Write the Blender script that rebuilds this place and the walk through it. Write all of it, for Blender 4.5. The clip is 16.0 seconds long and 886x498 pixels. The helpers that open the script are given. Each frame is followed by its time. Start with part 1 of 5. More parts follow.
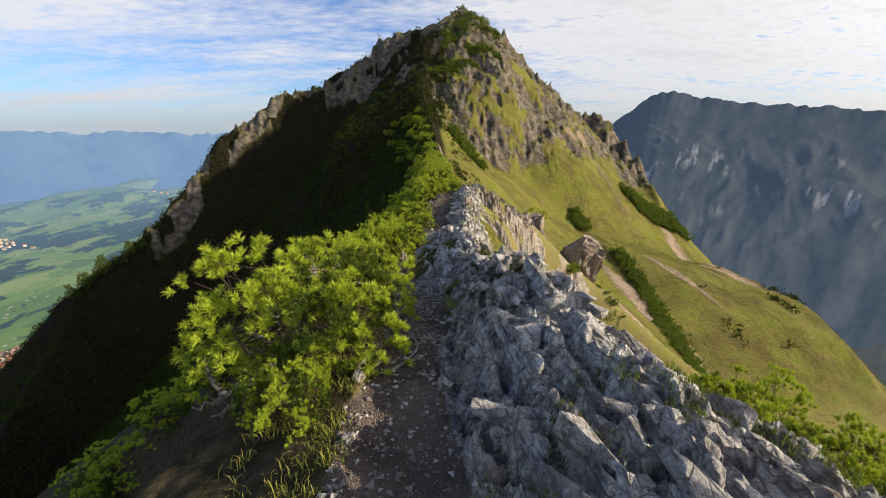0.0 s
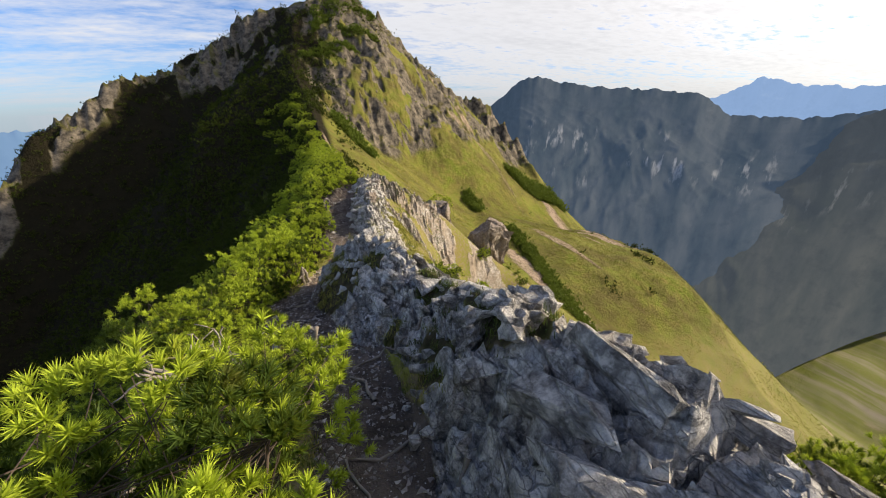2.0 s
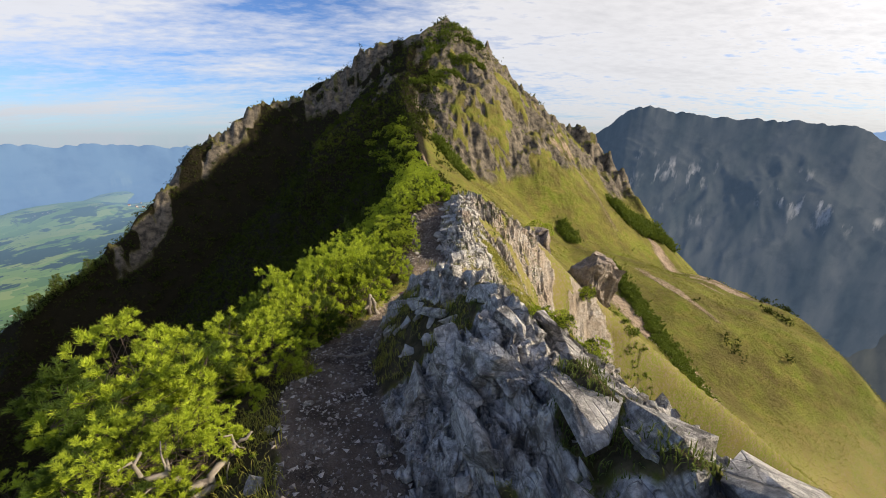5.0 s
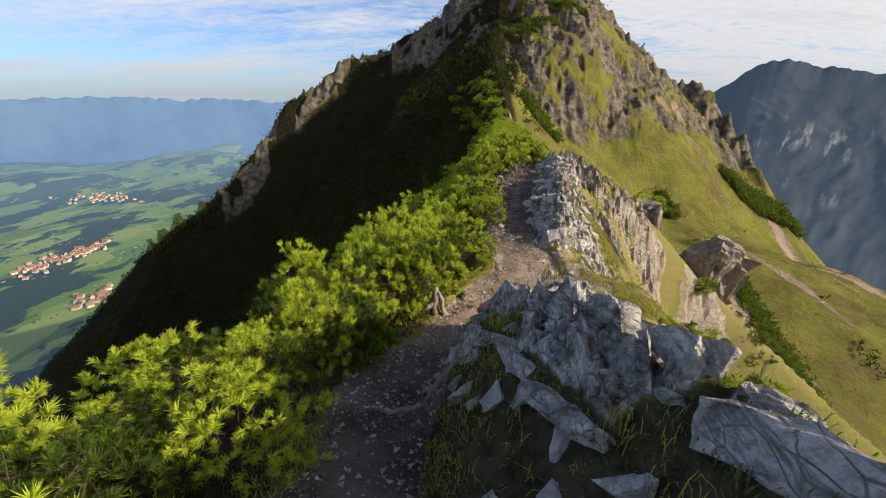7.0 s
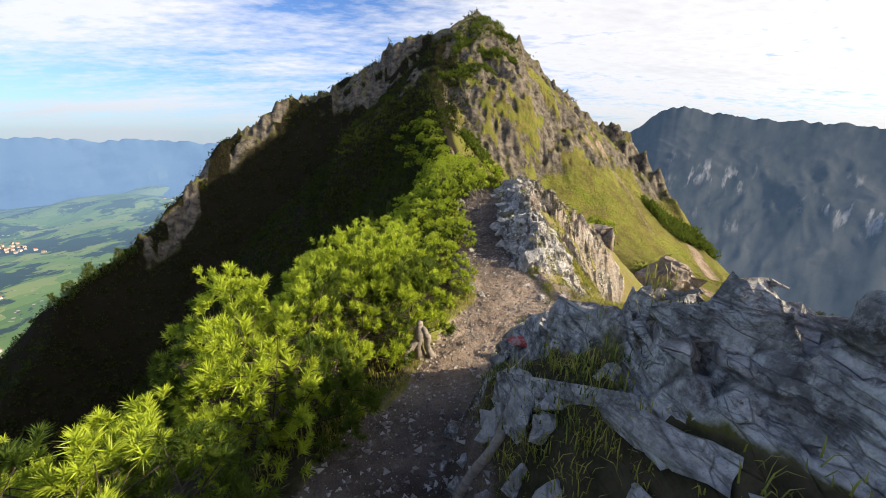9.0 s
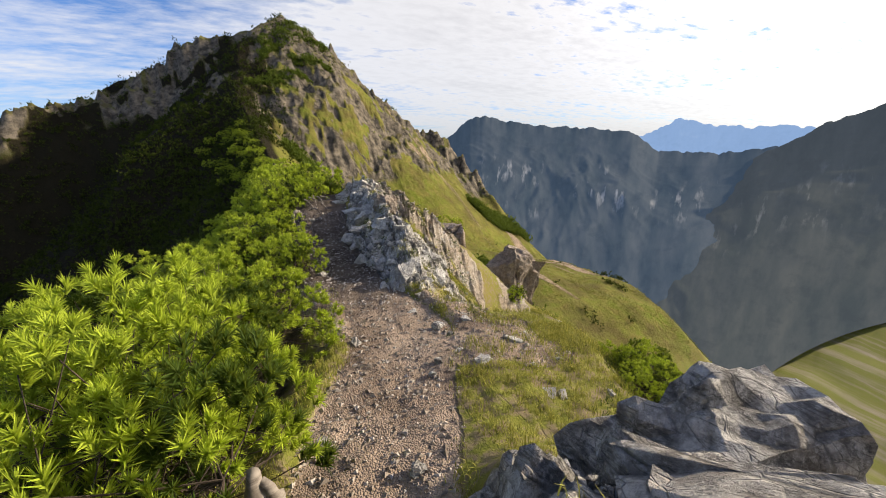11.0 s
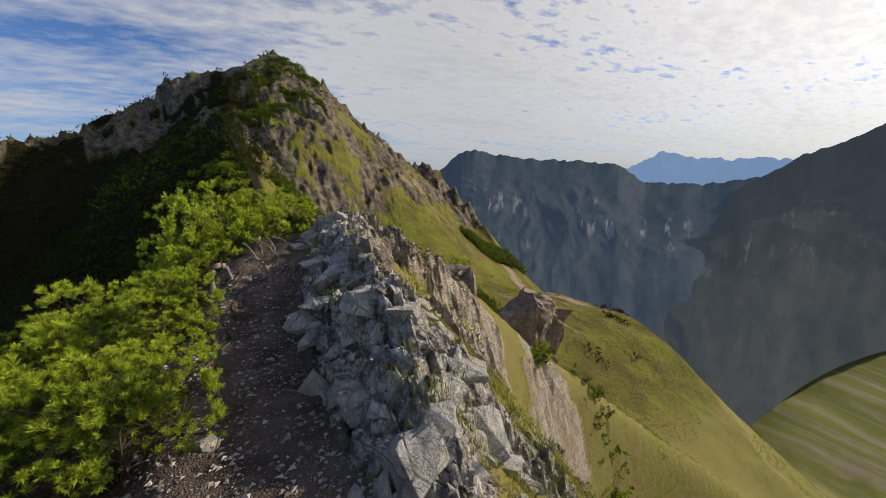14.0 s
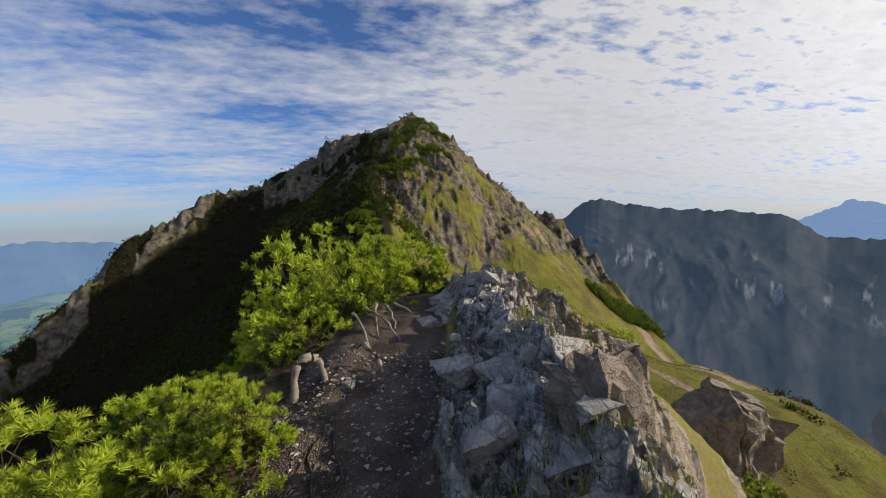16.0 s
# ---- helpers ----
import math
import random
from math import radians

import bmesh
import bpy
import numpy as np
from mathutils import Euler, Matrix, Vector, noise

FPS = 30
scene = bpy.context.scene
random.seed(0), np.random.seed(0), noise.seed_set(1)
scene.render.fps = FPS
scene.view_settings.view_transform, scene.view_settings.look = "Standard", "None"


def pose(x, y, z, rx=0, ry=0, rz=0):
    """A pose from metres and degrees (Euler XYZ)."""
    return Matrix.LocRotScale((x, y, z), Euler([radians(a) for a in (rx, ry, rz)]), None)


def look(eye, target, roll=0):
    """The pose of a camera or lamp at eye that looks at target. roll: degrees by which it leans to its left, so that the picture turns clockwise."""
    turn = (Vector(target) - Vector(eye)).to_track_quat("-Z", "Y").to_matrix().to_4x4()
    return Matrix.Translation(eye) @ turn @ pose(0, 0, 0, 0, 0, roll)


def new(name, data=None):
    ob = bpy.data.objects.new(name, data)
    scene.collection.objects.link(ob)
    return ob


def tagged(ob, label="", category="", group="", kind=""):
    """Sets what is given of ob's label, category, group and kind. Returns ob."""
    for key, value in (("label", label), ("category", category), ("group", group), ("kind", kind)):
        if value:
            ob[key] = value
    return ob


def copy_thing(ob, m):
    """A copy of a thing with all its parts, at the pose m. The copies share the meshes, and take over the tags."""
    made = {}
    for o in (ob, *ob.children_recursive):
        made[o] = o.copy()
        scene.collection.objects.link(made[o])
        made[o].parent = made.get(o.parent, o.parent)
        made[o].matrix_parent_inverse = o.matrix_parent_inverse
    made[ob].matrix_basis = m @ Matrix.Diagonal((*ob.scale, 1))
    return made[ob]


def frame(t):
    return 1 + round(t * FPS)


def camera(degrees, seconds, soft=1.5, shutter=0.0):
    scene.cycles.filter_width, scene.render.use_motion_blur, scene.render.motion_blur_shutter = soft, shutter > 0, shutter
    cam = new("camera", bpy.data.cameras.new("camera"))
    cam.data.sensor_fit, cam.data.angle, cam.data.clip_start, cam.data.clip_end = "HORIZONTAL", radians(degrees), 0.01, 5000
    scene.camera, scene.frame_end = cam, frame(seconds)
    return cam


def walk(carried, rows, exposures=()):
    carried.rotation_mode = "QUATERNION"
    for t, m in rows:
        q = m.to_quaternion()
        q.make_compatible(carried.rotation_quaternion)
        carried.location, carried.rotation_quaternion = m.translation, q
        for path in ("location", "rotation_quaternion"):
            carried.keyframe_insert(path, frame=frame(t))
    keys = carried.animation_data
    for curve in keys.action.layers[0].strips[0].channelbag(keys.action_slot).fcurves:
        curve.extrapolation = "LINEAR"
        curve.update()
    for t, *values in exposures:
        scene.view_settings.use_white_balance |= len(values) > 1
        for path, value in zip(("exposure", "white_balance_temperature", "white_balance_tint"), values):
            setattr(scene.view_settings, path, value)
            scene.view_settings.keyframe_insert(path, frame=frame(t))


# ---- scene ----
cam = camera(98.4, 16.0, soft=1.0)
PATH = [
    (0, (0.499, -0.125, 3.478), (0.516, 1.774, 2.85), -0.0),
    (0.5, (0.357, 0.356, 3.477), (0.558, 2.258, 2.895), -0.3),
    (1, (0.213, 0.871, 3.361), (0.555, 2.754, 2.781), -0.7),
    (1.5, (0.19, 1.357, 3.344), (0.652, 3.199, 2.718), -1.1),
    (2, (0.201, 1.909, 3.281), (0.733, 3.708, 2.588), -1.3),
    (2.5, (0.279, 2.344, 3.236), (0.834, 4.106, 2.471), -1.3),
    (3, (0.277, 2.673, 3.175), (0.818, 4.427, 2.382), -1.3),
    (3.5, (0.391, 2.961, 3.093), (0.881, 4.763, 2.377), -1.3),
    (4, (0.395, 3.23, 2.921), (0.783, 5.094, 2.308), -0.7),
    (4.2, (0.385, 3.382, 2.861), (0.715, 5.273, 2.299), -0.7),
    (6.3, (0.407, 6.282, 2.226), (0.239, 8.162, 1.563), 0.7),
    (6.5, (0.365, 6.442, 2.2), (0.171, 8.307, 1.505), 0.5),
    (7, (0.13, 6.783, 2.11), (-0.155, 8.614, 1.355), 0.7),
    (7.5, (0.01, 7.004, 2.022), (-0.324, 8.81, 1.23), 1.0),
    (8, (-0.079, 7.207, 1.918), (-0.384, 9.032, 1.16), 1.0),
    (8.5, (-0.157, 7.445, 1.788), (-0.355, 9.317, 1.111), 0.9),
    (9, (-0.422, 7.753, 1.512), (-0.437, 9.67, 0.942), 0.8),
    (9.2, (-0.471, 7.867, 1.581), (-0.393, 9.797, 1.062), 0.6),
    (11.3, (-0.424, 10.097, 1.025), (0.433, 11.817, 0.471), -1.6),
    (11.5, (-0.411, 10.318, 1.039), (0.499, 12.003, 0.464), -1.7),
    (12, (-0.274, 10.875, 0.96), (0.776, 12.472, 0.372), -1.9),
    (12.5, (-0.119, 11.47, 0.929), (1.053, 12.987, 0.359), -2.1),
    (13, (0.199, 12.017, 0.839), (1.525, 13.422, 0.321), -2.1),
    (13.5, (0.431, 12.713, 0.772), (1.51, 14.34, 0.336), -1.9),
    (14, (0.662, 13.415, 0.716), (1.492, 15.197, 0.348), -1.7),
    (14.5, (0.765, 14.013, 0.711), (1.285, 15.924, 0.43), -1.1),
    (15, (0.819, 14.71, 0.721), (1.161, 16.67, 0.52), -0.7),
    (15.5, (0.825, 15.361, 0.685), (1.081, 17.341, 0.564), -0.8),
    (16, (0.751, 16.153, 0.686), (1.018, 18.132, 0.578), -0.7),
]
walk(cam, [(t, look(eye, target, roll)) for t, eye, target, roll in PATH],
     [(0, 0.40, 6850, 11), (4.2, 0.46, 6850, 11), (6.4, 0.22, 6850, 11), (7.2, 0.42, 6850, 11), (9, 0.66, 6800, 11), (11.3, 0.40, 6750, 11), (12.5, 0.16, 6750, 11), (13.5, -0.10, 6700, 11), (14.5, -0.20, 6600, 10), (16, -0.05, 6550, 10)])

# ---- light ----
SUN_AZ, SUN_EL = radians(97), radians(22)
TO_SUN = Vector((math.sin(SUN_AZ) * math.cos(SUN_EL), math.cos(SUN_AZ) * math.cos(SUN_EL), math.sin(SUN_EL)))
sun = new("sun", bpy.data.lights.new("sun", "SUN"))
sun.data.energy, sun.data.angle, sun.data.color = 5.0, radians(0.6), (1.0, 0.87, 0.68)
sun.matrix_world = look(TO_SUN * 60, (0, 0, 0))


class Nodes:
    """Short forms for building node trees."""

    def __init__(self, tree):
        self.t = tree
        self.t.nodes.clear()

    def n(self, kind, **sets):
        node = self.t.nodes.new("ShaderNode" + kind)
        for key, value in sets.items():
            if key in node.inputs:
                self.put(node.inputs[key], value)
            else:
                setattr(node, key, value)
        return node

    def put(self, socket, value):
        if isinstance(value, bpy.types.NodeSocket):
            self.t.links.new(value, socket)
        elif isinstance(value, bpy.types.Node):
            self.t.links.new(value.outputs[0], socket)
        elif value is not None:
            socket.default_value = (*value, 1) if isinstance(value, tuple) and len(value) == 3 and socket.type == "RGBA" else value

    def math(self, op, a, b=0.0, c=None, clamp=False):
        node = self.n("Math", operation=op, use_clamp=clamp)
        for socket, value in zip(node.inputs, (a, b, c)):
            self.put(socket, value)
        return node.outputs[0]

    def vec(self, op, a, b=None, scale=None):
        node = self.n("VectorMath", operation=op)
        self.put(node.inputs[0], a)
        self.put(node.inputs[1], b)
        if scale is not None:
            self.put(node.inputs["Scale"], scale)
        return node.outputs["Value"] if op in ("DOT_PRODUCT", "LENGTH") else node.outputs[0]

    def noise(self, where, scale, detail=4.0, rough=0.55, lac=2.0):
        return self.n("TexNoise", Vector=where, Scale=scale, Detail=detail, Roughness=rough, Lacunarity=lac).outputs[0]

    def ramp(self, fac, *stops):
        node = self.n("ValToRGB")
        self.put(node.inputs[0], fac)
        els = node.color_ramp.elements
        while len(els) < len(stops):
            els.new(0.5)
        for el, (at, colour) in zip(els, stops):
            el.position = at
            el.color = (colour,) * 3 + (1,) if isinstance(colour, (int, float)) else (*colour, 1)
        return node.outputs[0]

    def mix(self, fac, a, b, mode="MIX"):
        node = self.n("MixRGB", blend_type=mode)
        for socket, value in zip(node.inputs, (fac, a, b)):
            self.put(socket, value)
        return node.outputs[0]

    def span(self, value, lo, hi, to_lo=0.0, to_hi=1.0):
        node = self.n("MapRange")
        for socket, v in zip(node.inputs, (value, lo, hi, to_lo, to_hi)):
            self.put(socket, v)
        return node.outputs[0]


def build_world():
    world = bpy.data.worlds.new("sky")
    scene.world = world
    world.use_nodes = True
    k = Nodes(world.node_tree)
    way = k.n("TexCoord").outputs["Generated"]
    sky = k.n("TexSky", sky_type="NISHITA", sun_disc=False, sun_elevation=SUN_EL, sun_rotation=SUN_AZ, altitude=1800.0, dust_density=0.6)
    blue = k.vec("MULTIPLY", sky.outputs[0], (0.076, 0.110, 0.166))
    part = k.n("SeparateXYZ", Vector=way)
    x, y, z = part.outputs
    up = k.math("MAXIMUM", z, 0.0)
    low = k.math("ADD", up, 0.13)
    flat = k.n("CombineXYZ", X=k.math("DIVIDE", x, low), Y=k.math("DIVIDE", y, low))
    # high sheet in long veils, and a field of small ripples nearer the sun
    turned = k.n("Mapping", Rotation=(0, 0, radians(35)), Scale=(0.45, 1.25, 1.0))
    k.put(turned.inputs[0], flat.outputs[0])
    veil = k.noise(turned.outputs[0], 0.95, 6.0, 0.55)
    cells = k.n("Mapping", Rotation=(0, 0, radians(-25)), Scale=(1.0, 1.7, 1.0))
    k.put(cells.inputs[0], flat.outputs[0])
    small = k.noise(cells.outputs[0], 7.5, 5.0, 0.6)
    toward = k.vec("DOT_PRODUCT", way, tuple(TO_SUN))
    near = k.span(toward, 0.0, 0.95)
    body = k.math("ADD", k.math("MULTIPLY", veil, 1.1), k.math("MULTIPLY", k.math("SUBTRACT", small, 0.5), k.math("MULTIPLY_ADD", near, 1.0, 0.3)))
    body = k.math("ADD", body, k.math("MULTIPLY", near, 0.22))
    body = k.math("SUBTRACT", body, k.math("MULTIPLY", k.span(toward, -0.1, -0.8), 0.12))
    body = k.math("SUBTRACT", body, k.math("MULTIPLY", k.span(z, 0.52, 0.85), 0.34))
    cover = k.span(body, 0.39, 0.62)
    thick = k.span(body, 0.66, 0.95)
    glow = k.math("POWER", k.math("MAXIMUM", toward, 0.0), 4.4)
    bright = k.math("MULTIPLY_ADD", glow, 1.2, 0.88)
    cloud = k.mix(k.span(toward, 0.0, 1.0), (0.95, 0.97, 1.02), (1.04, 1.0, 0.94))
    shade = k.math("MULTIPLY", bright, k.span(thick, 0.0, 1.0, 1.0, 0.84))
    cloud = k.vec("SCALE", cloud, scale=shade)
    full = k.mix(k.math("MULTIPLY", cover, 0.88), blue, cloud)
    haze = k.math("POWER", k.math("SUBTRACT", 1.0, up), 11.0)
    full = k.mix(k.math("MULTIPLY", haze, 0.72), full, k.vec("SCALE", k.mix(near, (0.58, 0.68, 0.85), (0.95, 0.95, 0.95)), scale=k.math("MULTIPLY_ADD", glow, 0.5, 0.62)))
    back = k.n("Background", Strength=0.80)
    k.put(back.inputs[0], full)
    k.put(k.n("OutputWorld").inputs[0], back)


build_world()


# ---- the lie of the land ----
def hashed(i, j, seed):
    h = (i * 374761393 + j * 668265263 + seed * 974634541) & 0xFFFFFFFF
    h = ((h ^ (h >> 13)) * 1274126177) & 0xFFFFFFFF
    h = ((h ^ (h >> 16)) * 2246822519) & 0xFFFFFFFF
    return ((h ^ (h >> 15)) & 0xFFFFFF) / 0xFFFFFF


def vnoise(x, y, seed=0):
    """Smooth noise from -1 to 1 over arrays."""
    i, j = np.floor(x).astype(np.int64), np.floor(y).astype(np.int64)
    u, v = x - i, y - j
    u, v = u * u * (3 - 2 * u), v * v * (3 - 2 * v)
    a = hashed(i, j, seed) * (1 - u) + hashed(i + 1, j, seed) * u
    b = hashed(i, j + 1, seed) * (1 - u) + hashed(i + 1, j + 1, seed) * u
    return (a * (1 - v) + b * v) * 2 - 1


def fbm(x, y, octaves=4, seed=0, gain=0.5):
    out, amp = np.zeros_like(x), 1.0
    for n in range(octaves):
        out, amp = out + amp * vnoise(x, y, seed + n), amp * gain
        x, y = x * 1.93 + y * 0.4 + 17.3, y * 1.93 - x * 0.4 - 5.1
    return out


def ridged(x, y, octaves=4, seed=0):
    out, amp = np.zeros_like(x), 1.0
    for n in range(octaves):
        out, amp = out + amp * (1 - 2 * np.abs(vnoise(x, y, seed + n))), amp * 0.5
        x, y = x * 1.95 + y * 0.3 + 3.7, y * 1.95 - x * 0.3 + 9.2
    return out


def blocks(x, y, seed=0):
    """Broken rock: each cell is a tilted block. Gives its height (-1 to 1) and the distance to the nearest joint."""
    i0, j0 = np.floor(x).astype(np.int64), np.floor(y).astype(np.int64)
    best, second, height = np.full(x.shape, 9.0), np.full(x.shape, 9.0), np.zeros(x.shape)
    for di in (-1, 0, 1):
        for dj in (-1, 0, 1):
            i, j = i0 + di, j0 + dj
            px, py = i + hashed(i, j, seed), j + hashed(i, j, seed + 1)
            d = np.hypot(x - px, y - py)
            tilt = (hashed(i, j, seed + 2) - 0.5) * 2 * (x - px) + (hashed(i, j, seed + 3) - 0.5) * 2 * (y - py)
            h = (hashed(i, j, seed + 4) - 0.5) * 2 + tilt
            nearer = d < best
            second = np.where(nearer, best, np.minimum(second, d))
            height = np.where(nearer, h, height)
            best = np.where(nearer, d, best)
    return height, second - best


def step(value, lo, hi):
    t = np.clip((value - lo) / (hi - lo), 0, 1)
    return t * t * (3 - 2 * t)


def polar(rows, eye=(-0.42, 7.75, 1.51)):
    """Ridge points from rows of bearing (degrees right of +y), elevation (degrees) and distance."""
    return np.array([(eye[0] + d * math.sin(radians(a)), eye[1] + d * math.cos(radians(a)), eye[2] + d * math.tan(radians(e))) for a, e, d in rows])


# the trail and the rocky crest to its right, by y
TRAIL_Y = (-8, 0, 3, 4.7, 6, 7.5, 9.6, 11.5, 13.6, 15.2, 16.5, 18.5, 20.8, 24, 30)
TRAIL_X = (0.7, 0.4, 0.2, 0.25, 0.05, -0.45, -0.75, -0.15, 0.75, 0.7, 0.55, 0.55, 1.0, 1.3, 0.6)
TRAIL_Z = (2.2, 1.86, 1.47, 0.95, 0.62, 0.2, -0.47, -0.85, -1.05, -1.08, -1.04, -0.87, -0.4, -0.5, -0.9)
CREST_Y = (-8, -1, 1.8, 4, 5, 5.9, 7.2, 8, 9, 10.1, 10.7, 11.4, 13, 14.8, 15.5, 16.5, 18.5, 20.8, 23, 30)
CREST_X = (2.2, 1.9, 1.6, 1.42, 1.4, 1.35, 1.12, 1.0, 0.58, 0.2, 0.2, 0.7, 1.5, 1.4, 1.5, 1.7, 1.85, 1.95, 2.6, 2.8)
CREST_Z = (2.6, 2.4, 2.27, 2.0, 1.62, 1.34, 1.33, 1.17, 0.97, 0.4, -0.1, -0.8, -0.98, -0.98, -0.78, -0.42, -0.18, -0.12, 0.0, -0.6)

MAIN = np.array([(1.5, 24, -0.6), (0.8, 32, -0.9), (0.4, 45, -2.2), (0.2, 60, -2.6), (0, 75, -1.4), (-0.6, 88, 2.0)])
CLIMB = polar([(-1.4, 3.8, 105), (-2.6, 6.7, 120), (-2.2, 9.5, 136), (-1.5, 12.2, 148), (1.1, 14.1, 158), (3.9, 15.1, 165)])
SPUR_LEFT = polar([(3.9, 15.0, 165), (1.0, 14.0, 164), (-2.0, 13.0, 164), (-4.9, 11.9, 165), (-7.2, 11.1, 168), (-10.3, 9.5, 170), (-14.8, 7.3, 170), (-20, 5.0, 168),
                   (-24.4, 2.4, 163), (-29.3, -0.7, 157), (-32.8, -4.6, 151), (-36.2, -7.5, 147), (-38.7, -10.9, 143), (-44.3, -14.4, 139), (-48, -16.6, 137), (-49.6, -20.8, 131), (-56, -27, 120), (-68, -38, 95)])
SPUR_RIGHT = polar([(3.9, 15.0, 165), (7.9, 12.4, 171), (11.1, 9.4, 177), (14.8, 5.0, 181), (19, 2.2, 187), (21.9, 1.4, 189), (24.4, 0.3, 188), (27.2, -2.8, 182), (30.4, -7.0, 170), (33, -10.8, 157)])
HUMP = polar([(33, -10.8, 157), (35, -13.3, 147), (38.3, -16.8, 138), (44.5, -16.9, 124), (50, -18.5, 114), (54, -21.2, 105), (59, -25.2, 99), (62, -28.4, 95), (66, -32, 92), (80, -42, 78)])


def tent(x, y, line, slope_a, slope_b):
    """Height of a ridge with straight flanks. slope_a: on the side to the right of the line's run; slope_b: on its left. Also the distance."""
    parts = []
    for (ax, ay, az), (bx, by, bz) in zip(line[:-1], line[1:]):
        ux, uy = bx - ax, by - ay
        length = math.hypot(ux, uy)
        t = np.clip(((x - ax) * ux + (y - ay) * uy) / length**2, 0, 1)
        d = np.hypot(x - ax - t * ux, y - ay - t * uy)
        side = ((x - ax) * uy - (y - ay) * ux) / length / (d + 0.5)
        parts.append((d, az + (bz - az) * t, slope_b + (slope_a - slope_b) * step(side, -0.6, 0.6)))
    dist = np.minimum.reduce([p[0] for p in parts])
    weights = [np.exp(-(d - dist) / (1.5 + 0.12 * dist)) for d, _, _ in parts]
    total = sum(weights)
    z = sum(w * h for w, (_, h, _) in zip(weights, parts)) / total
    slope = sum(w * q for w, (_, _, q) in zip(weights, parts)) / total
    return z - dist * slope, dist


def smooth_max(a, b, k):
    h = np.clip(0.5 + 0.5 * (a - b) / k, 0, 1)
    return b * (1 - h) + a * h + k * h * (1 - h)


def land(x, y):
    """Ground height and its cover (rock, gravel, grass, scrub) over arrays of x and y."""
    tx, tz = np.interp(y, TRAIL_Y, TRAIL_X), np.interp(y, TRAIL_Y, TRAIL_Z)
    cx, cz = np.interp(y, CREST_Y, CREST_X), np.interp(y, CREST_Y, CREST_Z)
    wob = 0.12 * vnoise(x * 1.3, y * 1.3, 5) + 0.05 * vnoise(x * 4, y * 4, 6)
    half = 0.36 - 0.1 * step(-y, -4.5, -2.5) + 0.2 * step(y, 10.5, 12.5) * step(-y, -16, -14)
    edge_r, edge_l = tx + half, tx - half
    span = np.maximum(cx - edge_r, 0.15)
    t = np.clip((x - edge_r + wob * 0.6) / span, 0, 1)
    z = tz + (cz - tz) * (t**0.85)
    # the right flank: a rock face that steepens, then the grass slope
    out = np.maximum(x - cx, 0)
    cliff = step(y, 14, 19)
    shoulder = step(y, 10.4, 11.8) * step(-y, -15.2, -13.6)
    drop = (1 - shoulder) * (np.interp(y, (1.5, 3, 9, 12, 13, 16, 20, 22, 24, 26), (0.6, 0.85, 0.8, 0.6, 0.6, 1.2, 1.25, 0.95, 0.55, 0.55)) * out + (1 - cliff) * 0.35 * np.maximum(out - 1.0, 0)) + shoulder * (0.2 * out + 0.7 * np.maximum(out - 1.3, 0))
    drop = drop + np.interp(y, (15, 17.5, 22.5, 24.5), (0, 0.7, 0.9, 0.3)) * np.maximum(out - 2.4, 0)
    z = z - drop
    # the left flank
    left = np.maximum(edge_l - x + wob, 0)
    z = z - 0.22 * left - (0.55 + 0.4 * step(-y, -10, -7)) * np.maximum(left - 1.3, 0) + 0.08 * step(left, 0.0, 0.2) * step(-left, -0.7, -0.3)
    near_z = z
    # farther ridges
    main, main_d = tent(x, y, np.vstack([MAIN, CLIMB]), 0.78, 0.86)
    left_z, left_d = tent(x, y, SPUR_LEFT, 0.9, 0.95)
    right_z, right_d = tent(x, y, SPUR_RIGHT, 0.62, 1.4)
    hump_z, hump_d = tent(x, y, HUMP, -0.26, 0.9)
    hump_z = np.minimum(hump_z, tent(x, y, HUMP, 0.0, 0.9)[0] + 11) - 2 * np.maximum(10 - x, 0)
    side = x + 0.2
    far = smooth_max(main, left_z, 3.0)
    far = np.where(side > -30, smooth_max(far, smooth_max(right_z, hump_z, 4.0), 5.0), far)
    k = step(y, 23, 27)
    z = np.where(y > 23, near_z * (1 - k) + far * k, near_z)
    z = np.where(y < 30, smooth_max(z, np.where(x > 4, np.maximum(hump_z, right_z), -1e3), 3.0), z)
    # the crag above the leaning pillar
    crag = np.exp(-(((x - 7.2) / 1.5) ** 2 + ((y - 27.2) / 1.9) ** 2))
    z = z + 2.6 * crag
    dist = np.hypot(x, y - 10)
    bearing = np.degrees(np.arctan2(x, y - 10))
    meadow = -118 + 0.03 * np.maximum(dist - 260, 0) * step(bearing, 62, 85) + 4 * fbm(x / 90, y / 90, 3, 70) 
    valley = np.where(x > 0, meadow, -430.0)
    z = smooth_max(z, valley, 14.0)

    # covers
    patch = fbm(x / 6, y / 8, 4, 31)
    fine = fbm(x / 1.6, y / 1.6, 3, 41)
    on_trail = step(half + 0.10 + wob * 0.8 - np.abs(x - tx), -0.05, 0.12) * step(-y, -25, -23)
    rock_near = step(x - edge_r + 0.35 * fine * 0.3, 0.0, 0.15) * step(-x, -12, -10.5) * (1 - step(x - cx - 5.5, -1, 1) * (1 - cliff)) * (1 - step(y, 10.7, 11.3) * step(-y, -15.2, -14.6))
    # a strip of soil and turf below the long slabs of the knoll
    below = -((x - 0.55) * 0.94 + (y - 8.44) * 0.33)
    soil = step(y, 7.2, 7.7) * step(-y, -10.0, -9.5) * step(below + 0.05 * fine, 0.05, 0.14) * step(x - edge_r, -0.1, 0.05)
    rock_near = rock_near * (1 - soil * step(fine, -0.75, -0.35))
